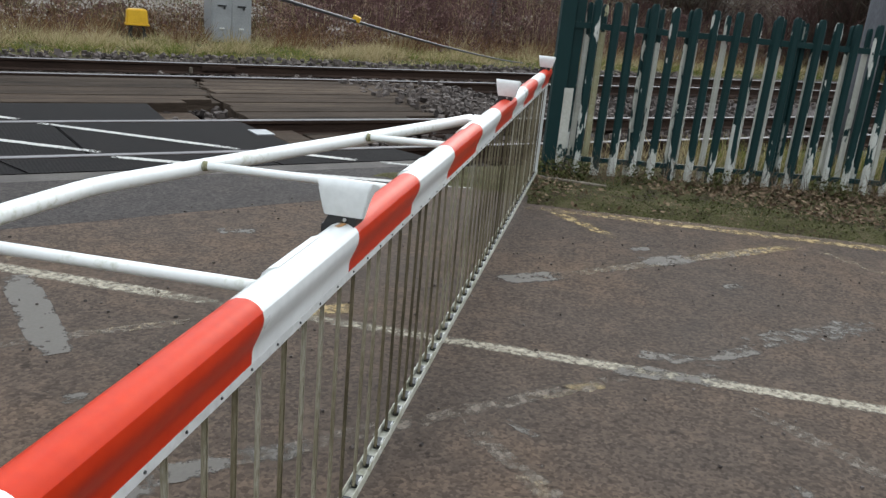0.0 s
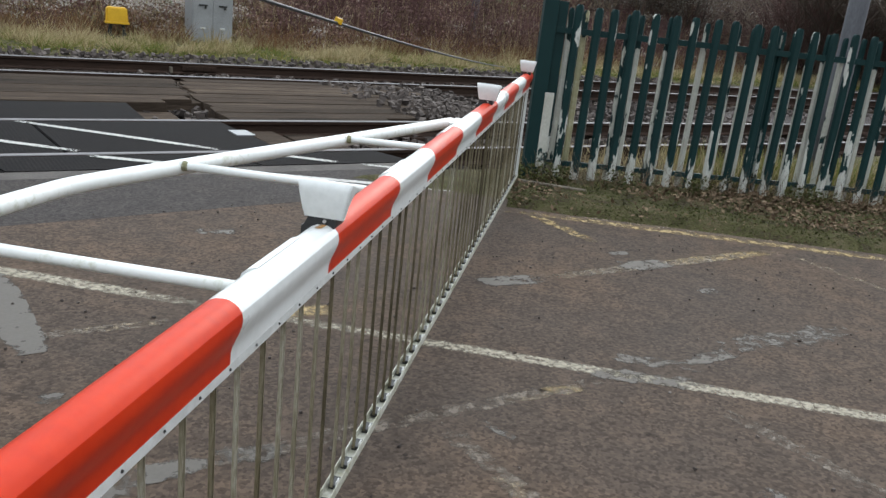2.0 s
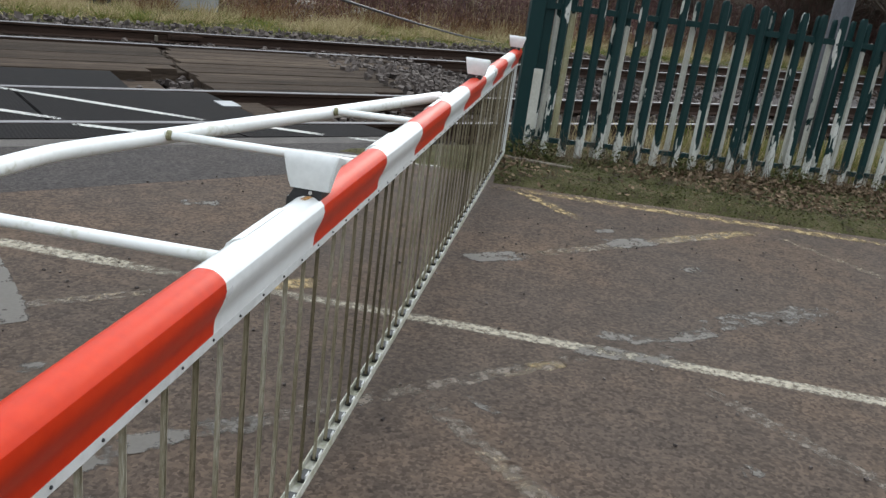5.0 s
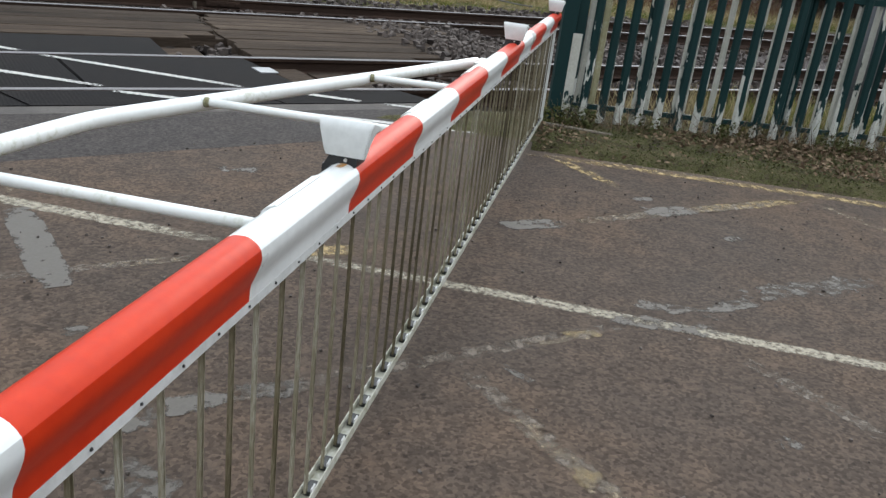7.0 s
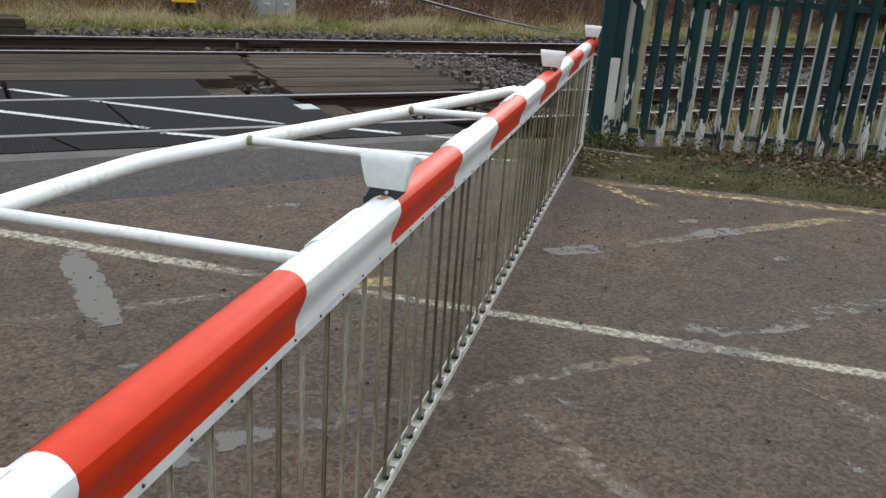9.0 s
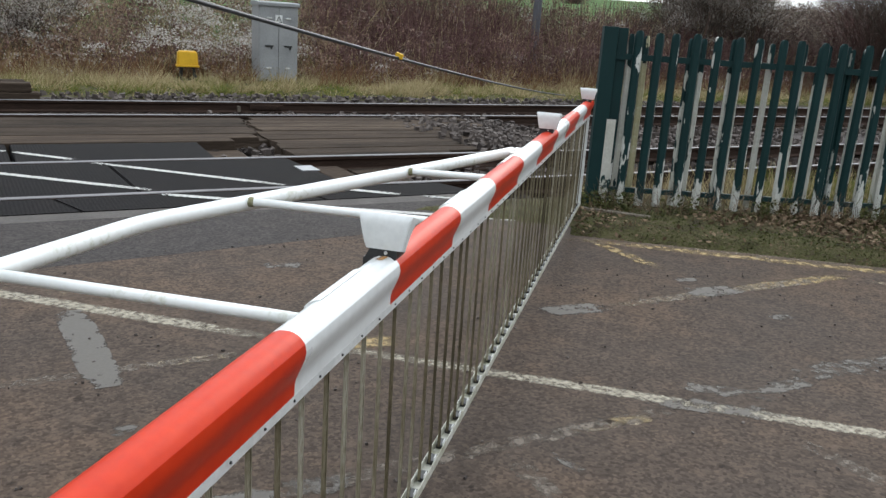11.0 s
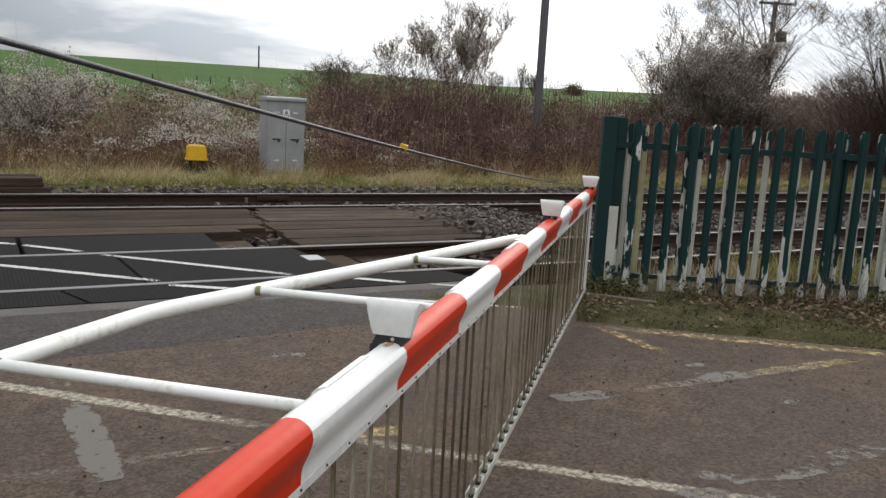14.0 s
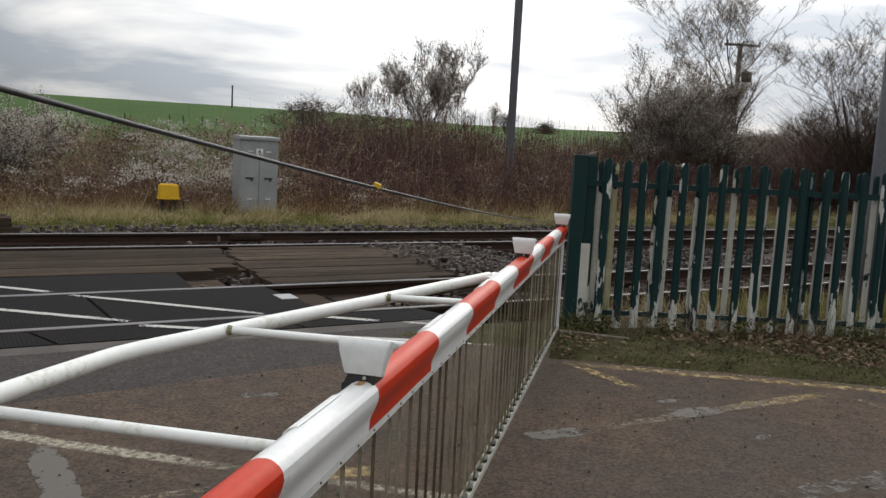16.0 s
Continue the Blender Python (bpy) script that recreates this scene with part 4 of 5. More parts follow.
def boom_lamp(s):
    lamp = new("boom_lamp"); lamp.parent = barrier
    lamp.location = (s, 0.004, 0.900)
    tagged(lamp, "white hooded warning lamp on a black base")
    # hood: trapezium front, open flared sides with a hollow curve
    bm = bmesh.new()
    rows = []
    # front edge, rear edge: the roof of the hood falls away to the rear
    for z, half, fx, back, zb in ((0.016, 0.044, -0.052, -0.040, 0.014), (0.030, 0.048, -0.0555, -0.040, 0.028), (0.050, 0.0518, -0.0585, -0.036, 0.046), (0.068, 0.0555, -0.060, -0.030, 0.060),
                                  (0.082, 0.0582, -0.0595, -0.020, 0.070), (0.091, 0.0600, -0.057, -0.008, 0.075), (0.0965, 0.0605, -0.052, 0.006, 0.078)):
        rows.append([(fx, -half, z), (fx, half, z), (back, half * 0.985, zb), (back, -half * 0.985, zb)])
    vv = [[bm.verts.new(p) for p in r] for r in rows]
    for a, b in zip(vv, vv[1:]):
        for k in range(4):
            bm.faces.new((a[k], a[(k + 1) % 4], b[(k + 1) % 4], b[k]))
    bm.faces.new(vv[0][::-1]); bm.faces.new(vv[-1])
    bmesh.ops.recalc_face_normals(bm, faces=bm.faces)
    bmesh.ops.bevel(bm, geom=[e for e in bm.edges if abs(e.verts[0].co.y - e.verts[1].co.y) < 0.02 and e.verts[0].co.x < -0.04 and e.verts[1].co.x < -0.04], offset=0.003, segments=2, affect="EDGES")
    hood = part("hood", bm, LAMPWHITE, lamp, smooth=True)
    hood.data.set_sharp_from_angle(angle=radians(38))
    part("lens", tube(bmesh.new(), [(-0.02, 0, 0.030), (0.03, 0, 0.028), (0.04, 0, 0.028)], [0.02, 0.024, 0.018], 18), LENS, lamp, "red lens", smooth=True)
    base = extruded([(-0.022, -0.010), (0.046, -0.022), (0.052, -0.018), (0.034, 0.019), (-0.026, 0.019), (-0.027, 0.0)], -0.048, 0.02, "x")
    part("base", base, BLACK, lamp, "black plastic base")
    part("foot", boxed(-0.03, 0.03, 0.042, 0.058, -0.05, -0.012, 0.003), BLACK, lamp)
    bm = bmesh.new(); tube(bm, [(-0.0515, -0.002, 0.008), (-0.047, -0.002, 0.008)], 0.004, 8)
    part("screw", bm, ALU, lamp)
    return lamp


rust = bmesh.new()
uvs = rust.loops.layers.uv.new("UVMap")
f = rust.faces.new([rust.verts.new(p) for p in ((-0.045, -0.004, 0.9018), (-0.005, -0.006, 0.9018), (-0.005, 0.012, 0.9022), (-0.05, 0.014, 0.9022))])
for loop, uv in zip(f.loops, ((0, 0), (1, 0), (1, 1), (0, 1))):
    loop[uvs].uv = uv
part("rust_stain", rust, RUST, barrier, "orange rust stain below the lamp base")

for s in (0.045, 2.56, 4.62):
    boom_lamp(s)


# ---- palisade fence ----
fence = tagged(new("palisade_fence"), "dark green steel palisade fence with paint flaking to white", "fence")
fence.matrix_basis = pose(FENCE_P.x, FENCE_P.y, 0, 0, 0, math.degrees(FENCE_A))


def picket_mesh(width, top, foot):
    """A pale of folded steel: flat middle, two flanks turned back, rounded head."""
    bm = bmesh.new()
    w, c, d, th = width / 2, width * 0.28, 0.022, 0.003
    zs = [foot, foot + 0.3, 0.6, 0.9, top - 0.06, top - 0.028, top - 0.010, top]
    shrink = [1, 1, 1, 1, 1, 0.95, 0.80, 0.50]
    front, back = [], []
    for z, k in zip(zs, shrink):
        xs_ = (-w, -c, c, w)
        front.append([bm.verts.new((x * k, y, z)) for x, y in zip(xs_, (d, 0, 0, d))])
        back.append([bm.verts.new((x * k, y + th, z)) for x, y in zip(xs_, (d, 0, 0, d))])
    for a, b in zip(front, front[1:]):
        for j in range(3):
            f = bm.faces.new((a[j], a[j + 1], b[j + 1], b[j]))
            f.material_index = 0 if j == 1 else 1
    for a, b in zip(back, back[1:]):
        for j in range(3):
            f = bm.faces.new((a[j + 1], a[j], b[j], b[j + 1])); f.material_index = 1
    for rows in (0, -1):
        for j in range(3):
            f = bm.faces.new((front[rows][j], back[rows][j], back[rows][j + 1], front[rows][j + 1])) if rows == 0 else bm.faces.new((front[rows][j + 1], back[rows][j + 1], back[rows][j], front[rows][j]))
            f.material_index = 1
    for j in (0, 3):
        for a, b, a2, b2 in zip(front, front[1:], back, back[1:]):
            f = bm.faces.new((a[j], b[j], b2[j], a2[j])); f.material_index = 1
    bmesh.ops.recalc_face_normals(bm, faces=bm.faces)
    return bm


PICKETS = (0.278, 0.439, 0.586, 0.751, 0.915, 1.080, 1.241, 1.424, 1.582, 1.757, 1.914, 2.108, 2.264, 2.430, 2.60, 2.77, 2.94, 3.10, 3.27, 3.44)
pale = None
for k, x in enumerate(PICKETS):
    m = pose(x + 0.0, -0.022, random.uniform(-0.008, 0.008), 0, random.uniform(-0.5, 0.5), random.uniform(-4, 4))
    pale = part("picket", picket_mesh(0.070, 1.425, 0.03), [GREEN_FRONT, GREEN_SIDE], fence, m=m) if pale is None else again(pale, m)
# pales on the far side of the rails, their faces flaked to the undercoat
REAR = (0.238, 0.362, 0.472, 0.722, 0.816, 1.062, 1.130, 1.262, 1.362, 1.592, 1.632, 1.760, 1.828, 2.027, 2.112, 2.158, 2.267, 2.40, 2.56, 2.70, 2.86, 3.02, 3.2, 3.36)
kept = {}
for k, x in enumerate(REAR):
    m2 = pose(x, 0.045, random.uniform(-0.02, 0.0), 0, random.uniform(-0.5, 0.5), random.uniform(-3, 3))
    kind_ = "sound" if k in (13, 19) else "algae" if k == 1 else "bare"
    if kind_ in kept:
        again(kept[kind_], m2)
    else:
        faces_, words = {"sound": ([GREEN_FRONT, GREEN_SIDE], "green rear pale"), "algae": ([GREEN_ALGAE, GREEN_ALGAE], "rear pale stained yellow by algae"), "bare": ([GREEN_BARE, GREEN_BARE], "rear pale flaked to white undercoat")}[kind_]
        kept[kind_] = part("picket", picket_mesh(0.052, 1.41, 0.05), faces_, fence, words, m=m2)
for z0, z1 in ((1.195, 1.242), (0.125, 0.165)):
    part("rail", extruded([(0.004, z0), (0.004, z1), (0.034, z1), (0.034, z1 - 0.005), (0.010, z1 - 0.005), (0.010, z0)], 0.12, 3.6), GREEN_RAIL, fence)
bm = boxed(0.0, 0.115, -0.02, 0.09, -0.08, 1.445, 0.006)
part("end_post", bm, GREEN_RAIL, fence, "wide green end post")
part("end_post_flange", boxed(0.122, 0.20, 0.02, 0.032, 0.02, 1.44, 0.003), GREEN_FRONT, fence)
part("end_post_flange", boxed(0.10, 0.175, -0.021, -0.017, 0.10, 0.72, 0.001), GREEN_BARE, fence, "bare pale lower face of the end post")
for x in (1.955, 3.52):
    part("post", boxed(x - 0.03, x + 0.03, 0.036, 0.12, -0.1, 1.41, 0.004), GREEN_RAIL, fence)


# ---- trackside things ----
def location_cabinet():
    cab = tagged(new("trackside_cabinet"), "grey steel two door trackside cabinet with a warning triangle", "cabinet")
    cab.matrix_basis = pose(5.985, 11.0, -0.12)
    W, D, H = 0.855, 0.50, 1.65
    part("plinth", boxed(0.02, W - 0.02, 0.03, D - 0.03, -0.14, 0.04, 0.004), CONCRETE, cab)
    part("body", boxed(0, W, 0.02, D, 0.03, H - 0.06, 0.006), GREY, cab)
    part("roof", extruded([(-0.035, H - 0.075), (-0.035, H - 0.02), (-0.02, H), (D + 0.02, H + 0.015), (D + 0.03, H - 0.075)], -0.02, W + 0.02), GREY, cab)
    for k, (x0, x1) in enumerate(((0.02, W / 2 - 0.005), (W / 2 + 0.005, W - 0.02))):
        door = part("door", boxed(x0, x1, -0.004, 0.022, 0.06, H - 0.09, 0.004), GREY, cab)
        mid = (x0 + x1) / 2
        part("handle", boxed(mid - 0.09, mid + 0.09, -0.022, -0.002, 0.745, 0.775, 0.004), BLACK, door)
        part("lock", boxed(mid + 0.03, mid + 0.065, -0.03, -0.002, 0.695, 0.77, 0.004), BLACK, door)
        for z in (0.29, 1.31):
            part("hinge", boxed(mid - 0.055, mid + 0.05, -0.03, -0.002, z, z + 0.034, 0.006), ALU, door)
    sign = part("warning_label", boxed(W / 2 - 0.075, W / 2 + 0.075, -0.009, -0.0045, 1.195, 1.395), LAMPWHITE, cab, "white label with a black warning triangle")
    for p, q in (((-0.058, 1.245), (0.0, 1.37)), ((0.0, 1.37), (0.058, 1.245)), ((-0.058, 1.245), (0.058, 1.245))):
        part("triangle_side", tube(bmesh.new(), [(W / 2 + p[0], -0.0095, p[1]), (W / 2 + q[0], -0.0095, q[1])], 0.0065, 6), BLACK, sign)
    part("bolt_mark", boxed(W / 2 - 0.007, W / 2 + 0.007, -0.013, -0.0095, 1.265, 1.335), BLACK, sign)
    part("text_bar", boxed(W / 2 - 0.055, W / 2 + 0.055, -0.012, -0.0095, 1.212, 1.226), BLACK, sign)


location_cabinet()


def yellow_box():
    t = tagged(new("trackside_box"), "yellow plastic trackside junction box on two dark legs", "junction box")
    t.matrix_basis = pose(4.50, 10.95, -0.02, 0, 0, -8)
    bm = bmesh.new()
    lo = [bm.verts.new(p) for p in ((-0.205, -0.15, 0.20), (0.205, -0.15, 0.20), (0.205, 0.15, 0.20), (-0.205, 0.15, 0.20))]
    hi = [bm.verts.new((v.co.x * 0.90, v.co.y * 0.88, 0.495)) for v in lo]
    bm.faces.new(lo[::-1]); bm.faces.new(hi)
    for i in range(4):
        bm.faces.new((lo[i], lo[(i + 1) % 4], hi[(i + 1) % 4], hi[i]))
    bmesh.ops.bevel(bm, geom=list(bm.edges), offset=0.025, segments=3, affect="EDGES")
    part("cover", bm, YELLOW, t, smooth=False)
    part("rim", boxed(-0.222, 0.222, -0.165, 0.165, 0.185, 0.222, 0.01), YELLOW, t)
    for x in (-0.12, 0.13):
        part("leg", tube(bmesh.new(), [(x, 0, -0.22), (x * 1.05, 0, 0.03), (x * 0.85, 0, 0.20)], 0.036, 8), BLACK, t)


yellow_box()

# cable slung over the crossing, its far end in the verge
CA, CB = Vector((0.64, -3.29, 1.547)), Vector((11.6, 7.75, 0.04))
cable = tagged(new("slung_cable"), "dark grey cable slung low over the tracks", "cable")
pts = []
for k in range(-14, 31):
    u = k / 30
    p = CA.lerp(CB, u)
    p.z -= 0.004 + (0.30 * u * (1 - u) if u > 0 else 0.12 * u)
    pts.append(tuple(p))
part("strand", tube(bmesh.new(), pts, 0.0118, 10), CABLE, cable, smooth=True)
tag_at = CA.lerp(CB, 0.262) - Vector((0, 0, 0.043))
bm = boxed(-0.032, 0.032, -0.016, 0.016, -0.004, 0.042, 0.009)
part("tag", bm, YELLOW, cable, "yellow marker tag clipped to the cable", m=pose(tag_at.x, tag_at.y, tag_at.z - 0.018, 0, 20, -40))

# lineside post and the tall grey post behind the fence
post = tagged(new("lineside_post"), "tall grey lineside post among dead brambles", "post")
post.matrix_basis = pose(15.04, 13.82, 0.1)
part("shaft", extruded([(-0.10, -0.06), (-0.06, -0.10), (0.06, -0.10), (0.10, -0.06), (0.10, 0.06), (0.06, 0.10), (-0.06, 0.10), (-0.10, 0.06)], -0.3, 9.0, "z"), POLEGREY, post)
part("cap", boxed(-0.11, 0.11, -0.11, 0.11, 9.0, 9.05, 0.02), POLEGREY, post)
post2 = tagged(new("grey_column"), "grey painted steel column behind the palisade fence", "column")
post2.matrix_basis = pose(8.09, -1.87, 0.0)
part("shaft", tube(bmesh.new(), [(0, 0, -0.3), (0, 0, 1.0), (0, 0, 6.5)], [0.095, 0.093, 0.075], 20), POLEGREY, post2, smooth=True)
part("base_plate", boxed(-0.16, 0.16, -0.16, 0.16, -0.05, 0.03, 0.01), POLEGREY, post2)

# telegraph pole with a transformer, behind the trees
E3 = Vector((0.451, -6.48, 1.409))


def along(dx, dy, r):
    """A place r metres from the viewpoint, in that level direction."""
    k = r / math.hypot(dx, dy)
    return E3.x + dx * k, E3.y + dy * k


px, py = along(0.767, 0.642, 46)
tele = tagged(new("telegraph_pole"), "wooden power pole with a cross arm and drum transformer", "power pole")
tele.matrix_basis = pose(px, py, ground_height(px, py))
top = 1.409 + 46 * 0.137 - tele.matrix_basis.translation.z
part("shaft", tube(bmesh.new(), [(0, 0, -0.4), (0, 0, 3), (0, 0, top)], [0.17, 0.15, 0.12], 10), WOODPOLE, tele, smooth=True)
arm = part("cross_arm", boxed(-0.95, 0.95, -0.05, 0.05, top - 0.16, top - 0.04, 0.01), WOODPOLE, tele, m=pose(0, -0.12, 0, 0, 0, -25))
for x in (-0.85, 0.0, 0.85):
    part("insulator", tube(bmesh.new(), [(x, -0.12, top - 0.04), (x, -0.12, top + 0.1)], 0.045, 8), BLACK, arm)
part("transformer", tube(bmesh.new(), [(0.42, -0.2, top - 1.95), (0.42, -0.2, top - 1.9), (0.42, -0.2, top - 1.45), (0.42, -0.2, top - 1.4)], [0.2, 0.27, 0.27, 0.2], 16), BLACK, tele, "dark drum transformer", smooth=True)
px, py = along(0.292, 0.956, 210)
far_pole = tagged(new("field_pole"), "far pole on the field's ridge", "power pole")
far_pole.matrix_basis = pose(px, py, ground_height(px, py))
part("shaft", tube(bmesh.new(), [(0, 0, -1), (0, 0, 5.5)], [0.22, 0.18], 8), WOODPOLE, far_pole)


first_post = tagged(new("field_post"), "thin dark wooden fence post in the field", "fence post", "posts of the field fence")
part("stake", boxed(-0.06, 0.06, -0.06, 0.06, -0.3, 0.95, 0.01), WOODPOLE, first_post)
for k, (a_, r_) in enumerate(((88.2, 77), (83.0, 82), (79.6, 90), (76.9, 95), (76.05, 95), (74.9, 97), (74.0, 94), (71.5, 100), (68.8, 103))):
    x_, y_ = along(math.cos(radians(a_)), math.sin(radians(a_)), r_)
    m_ = pose(x_, y_, ground_height(x_, y_), 0, random.uniform(-3, 3), 0)
    if k == 0:
        first_post.matrix_basis = m_
    else:
        copy_thing(first_post, m_)



# ---- trees ----
def grow(rng, base, height, spread, levels, lean=(0, 0), thick=0.09, kids=(3, 5), upward=0.5):
    """Branches as a list of (points, radii), and the places of the outer twigs."""
    limbs, tips = [], []

    def limb(p, way, length, radius, level):
        path, rad, q, w = [p.copy()], [radius], p.copy(), way.copy()
        parts_ = 5 if level < 2 else 3
        for k in range(parts_):
            w = (w + Vector((rng.gauss(0, 0.17), rng.gauss(0, 0.17), rng.gauss(0, 0.10) + 0.06 * upward))).normalized()
            q = q + w * length / parts_
            path.append(q.copy()); rad.append(radius * (1 - 0.72 * (k + 1) / parts_))
        limbs.append((path, rad, level))
        if level >= levels - 1:
            for k in range(1, len(path)):
                tips.append((path[k], w))
        if level >= levels:
            return
        for k in range(rng.randint(*kids)):
            u = rng.uniform(0.25, 1.0)
            i = min(parts_ - 1, int(u * parts_))
            start = path[i].lerp(path[i + 1], u * parts_ - i if i < parts_ else 0)
            a = rng.uniform(0, 2 * math.pi)
            out = Vector((math.cos(a) * spread, math.sin(a) * spread, upward + rng.uniform(-0.25, 0.35)))
            limb(start, (w * 0.55 + out).normalized(), length * rng.uniform(0.48, 0.72), max(0.006, rad[i] * 0.55), level + 1)

    limb(Vector(base), Vector((lean[0], lean[1], 1)).normalized(), height * 0.52, thick, 0)
    return limbs, tips


def build_tree(name, label, base, height, spread, seed, leaves, leaf_mat, leaf_size=0.05, levels=4, stems=1, thick=0.08, kids=(3, 5), cloud=0.25, upward=0.5, bark=None, pale_tufts=0):
    rng = random.Random(seed)
    nrng = np.random.default_rng(seed)
    t = tagged(new(name), label, "tree" if "tree" in name else "bush")
    t.location = base
    bm = bmesh.new()
    tips = []
    for k in range(stems):
        off = Vector((rng.uniform(-0.5, 0.5), rng.uniform(-0.5, 0.5), -0.15)) * (0 if stems == 1 else 1) + Vector((0, 0, -0.1))
        limbs, some = grow(rng, off, height * rng.uniform(0.8, 1.0), spread, levels, (rng.uniform(-0.3, 0.3) * (stems > 1), rng.uniform(-0.3, 0.3) * (stems > 1)), thick, kids, upward)
        tips += some
        for path, rad, level in limbs:
            tube(bm, path, rad, 6 if level == 0 else 4 if level < 3 else 3)
    part("trunk", bm, bark or BARK, t, "bare branching trunk")
    if leaves and tips:
        idx = nrng.integers(0, len(tips), leaves)
        c = np.array([tuple(p) for p, _ in tips])[idx] + nrng.normal(0, cloud, (leaves, 3)) * np.array([1, 1, 0.8])
        me = cloud_mesh("crown", leaf_quads(c, leaf_size, nrng), 4, leaf_mat)
        o = new("crown", me); o.parent = t
    # pale clusters: seed heads, and light on leaves put in as paler colour
    if pale_tufts and tips:
        pale_tufts = int(pale_tufts * 1.7)
        spots = nrng.integers(0, len(tips), pale_tufts // 12)
        c = np.repeat(np.array([tuple(p) for p, _ in tips])[spots], 12, 0) + nrng.normal(0, 0.07, (pale_tufts // 12 * 12, 3))
        o = new("seed_fluff", cloud_mesh("seed_fluff", leaf_quads(c, 0.023, nrng), 4, FLUFF)); o.parent = t
        tagged(o, "pale seed heads and leaves coloured as if lit")
    return t


def at_dir(dx, dy, r):
    x, y = along(dx, dy, r)
    return (x, y, ground_height(x, y) - 0.05)


build_tree("hawthorn_tree", "leafless hawthorn tree hung with pale seed heads", at_dir(0.483, 0.8756, 27), 5.6, 0.62, 3, 16000, DRYLEAF, 0.017, levels=5, stems=5, thick=0.06, kids=(3, 5), cloud=0.06, pale_tufts=5000)
build_tree("thorn_bush", "bare twiggy thorn bush over brambles", at_dir(0.372, 0.928, 26), 4.0, 0.9, 11, 1500, BRAMBLE, 0.018, levels=5, stems=5, thick=0.05, kids=(3, 4), cloud=0.12, upward=0.25)
build_tree("thorn_bush", "bare twiggy thorn bush over brambles", at_dir(0.42, 0.907, 26.5), 3.9, 1.1, 12, 1500, BRAMBLE, 0.018, levels=5, stems=5, thick=0.05, kids=(3, 4), cloud=0.12, upward=0.2)
build_tree("pale_bush", "grey bush covered in old seed heads", at_dir(0.062, 0.998, 19), 3.1, 0.8, 13, 800, DRYLEAF, 0.025, levels=4, stems=5, thick=0.03, kids=(3, 4), cloud=0.08, pale_tufts=3600)
build_tree("ivy_tree", "thick tree smothered in dark ivy and seed heads", at_dir(0.735, 0.678, 30), 6.3, 0.75, 21, 24000, DRYLEAF, 0.021, levels=5, stems=4, thick=0.09, kids=(3, 5), cloud=0.09, pale_tufts=14000)
build_tree("ivy_bush", "dark ivy covered bush", at_dir(0.708, 0.706, 29), 6.0, 0.65, 22, 13000, DRYLEAF, 0.021, levels=4, stems=6, thick=0.06, kids=(3, 5), cloud=0.13, pale_tufts=7000)
build_tree("ivy_bush", "dark ivy covered bush", at_dir(0.745, 0.667, 29.5), 5.0, 0.75, 23, 15000, DRYLEAF, 0.021, levels=4, stems=6, thick=0.06, kids=(3, 6), cloud=0.14, pale_tufts=7000)
build_tree("ivy_bush", "dark low ivy covered bush", at_dir(0.675, 0.738, 30), 2.4, 0.9, 24, 9000, IVY, 0.022, levels=3, stems=8, thick=0.04, kids=(4, 6), cloud=0.28, pale_tufts=1500)
build_tree("ivy_bush", "dark low ivy covered bush", at_dir(0.655, 0.756, 31), 1.8, 0.9, 25, 7000, IVY, 0.022, levels=3, stems=8, thick=0.04, kids=(4, 6), cloud=0.28)
build_tree("bare_tree", "tall slender bare tree with dark branches", at_dir(0.757, 0.653, 30.5), 10.0, 0.85, 37, 9000, DRYLEAF, 0.018, levels=5, stems=2, thick=0.12, kids=(3, 5), cloud=0.08, upward=0.5, pale_tufts=4000)
build_tree("bare_tree", "spreading bare tree with fine twigs", at_dir(0.845, 0.535, 31), 8.6, 0.9, 32, 9000, DRYLEAF, 0.016, levels=5, stems=3, thick=0.11, kids=(3, 5), cloud=0.08, upward=0.42)
build_tree("bare_tree", "spreading bare tree with fine twigs", at_dir(0.885, 0.47, 27), 8.6, 0.9, 33, 9000, DRYLEAF, 0.016, levels=5, stems=4, thick=0.11, kids=(4, 5), cloud=0.08, upward=0.45)
for k, (dx, dy, r, h, n) in enumerate(((0.780, 0.626, 34, 3.0, 3600), (0.795, 0.607, 36, 3.8, 3600), (0.815, 0.58, 40, 4.3, 3600), (0.84, 0.543, 34, 3.8, 3600), (0.865, 0.50, 32, 4.6, 4500), (0.90, 0.44, 30, 4.8, 4000))):
    build_tree("scrub_bush", "brown scrub bush beyond the tracks", at_dir(dx, dy, r), h, 0.9, 40 + k, n * 3, DRYLEAF, 0.019, levels=4, stems=8, thick=0.04, kids=(4, 6), cloud=0.10, pale_tufts=1500)
build_tree("far_tree", "far round headed bare tree on the field", at_dir(0.566, 0.824, 130), 6.5, 0.8, 51, 500, BARK, 0.05, levels=4, stems=4, thick=0.12, kids=(4, 5), cloud=0.3)
build_tree("far_bush", "far dark hedge bush on the field", at_dir(0.615, 0.788, 150), 2.2, 2.0, 52, 4000, IVY, 0.10, levels=3, stems=7, thick=0.15, kids=(3, 5), cloud=0.7)
build_tree("far_tree", "far bare tree on the field", at_dir(0.54, 0.84, 120), 4.6, 0.9, 53, 500, BARK, 0.05, levels=4, stems=4, thick=0.10, kids=(4, 5), cloud=0.3)
build_tree("far_tree", "far bare tree on the field", at_dir(0.578, 0.816, 132), 5.6, 0.9, 54, 500, BARK, 0.05, levels=4, stems=4, thick=0.12, kids=(4, 5), cloud=0.3)

# ---- undergrowth ----
gr = np.random.default_rng(5)


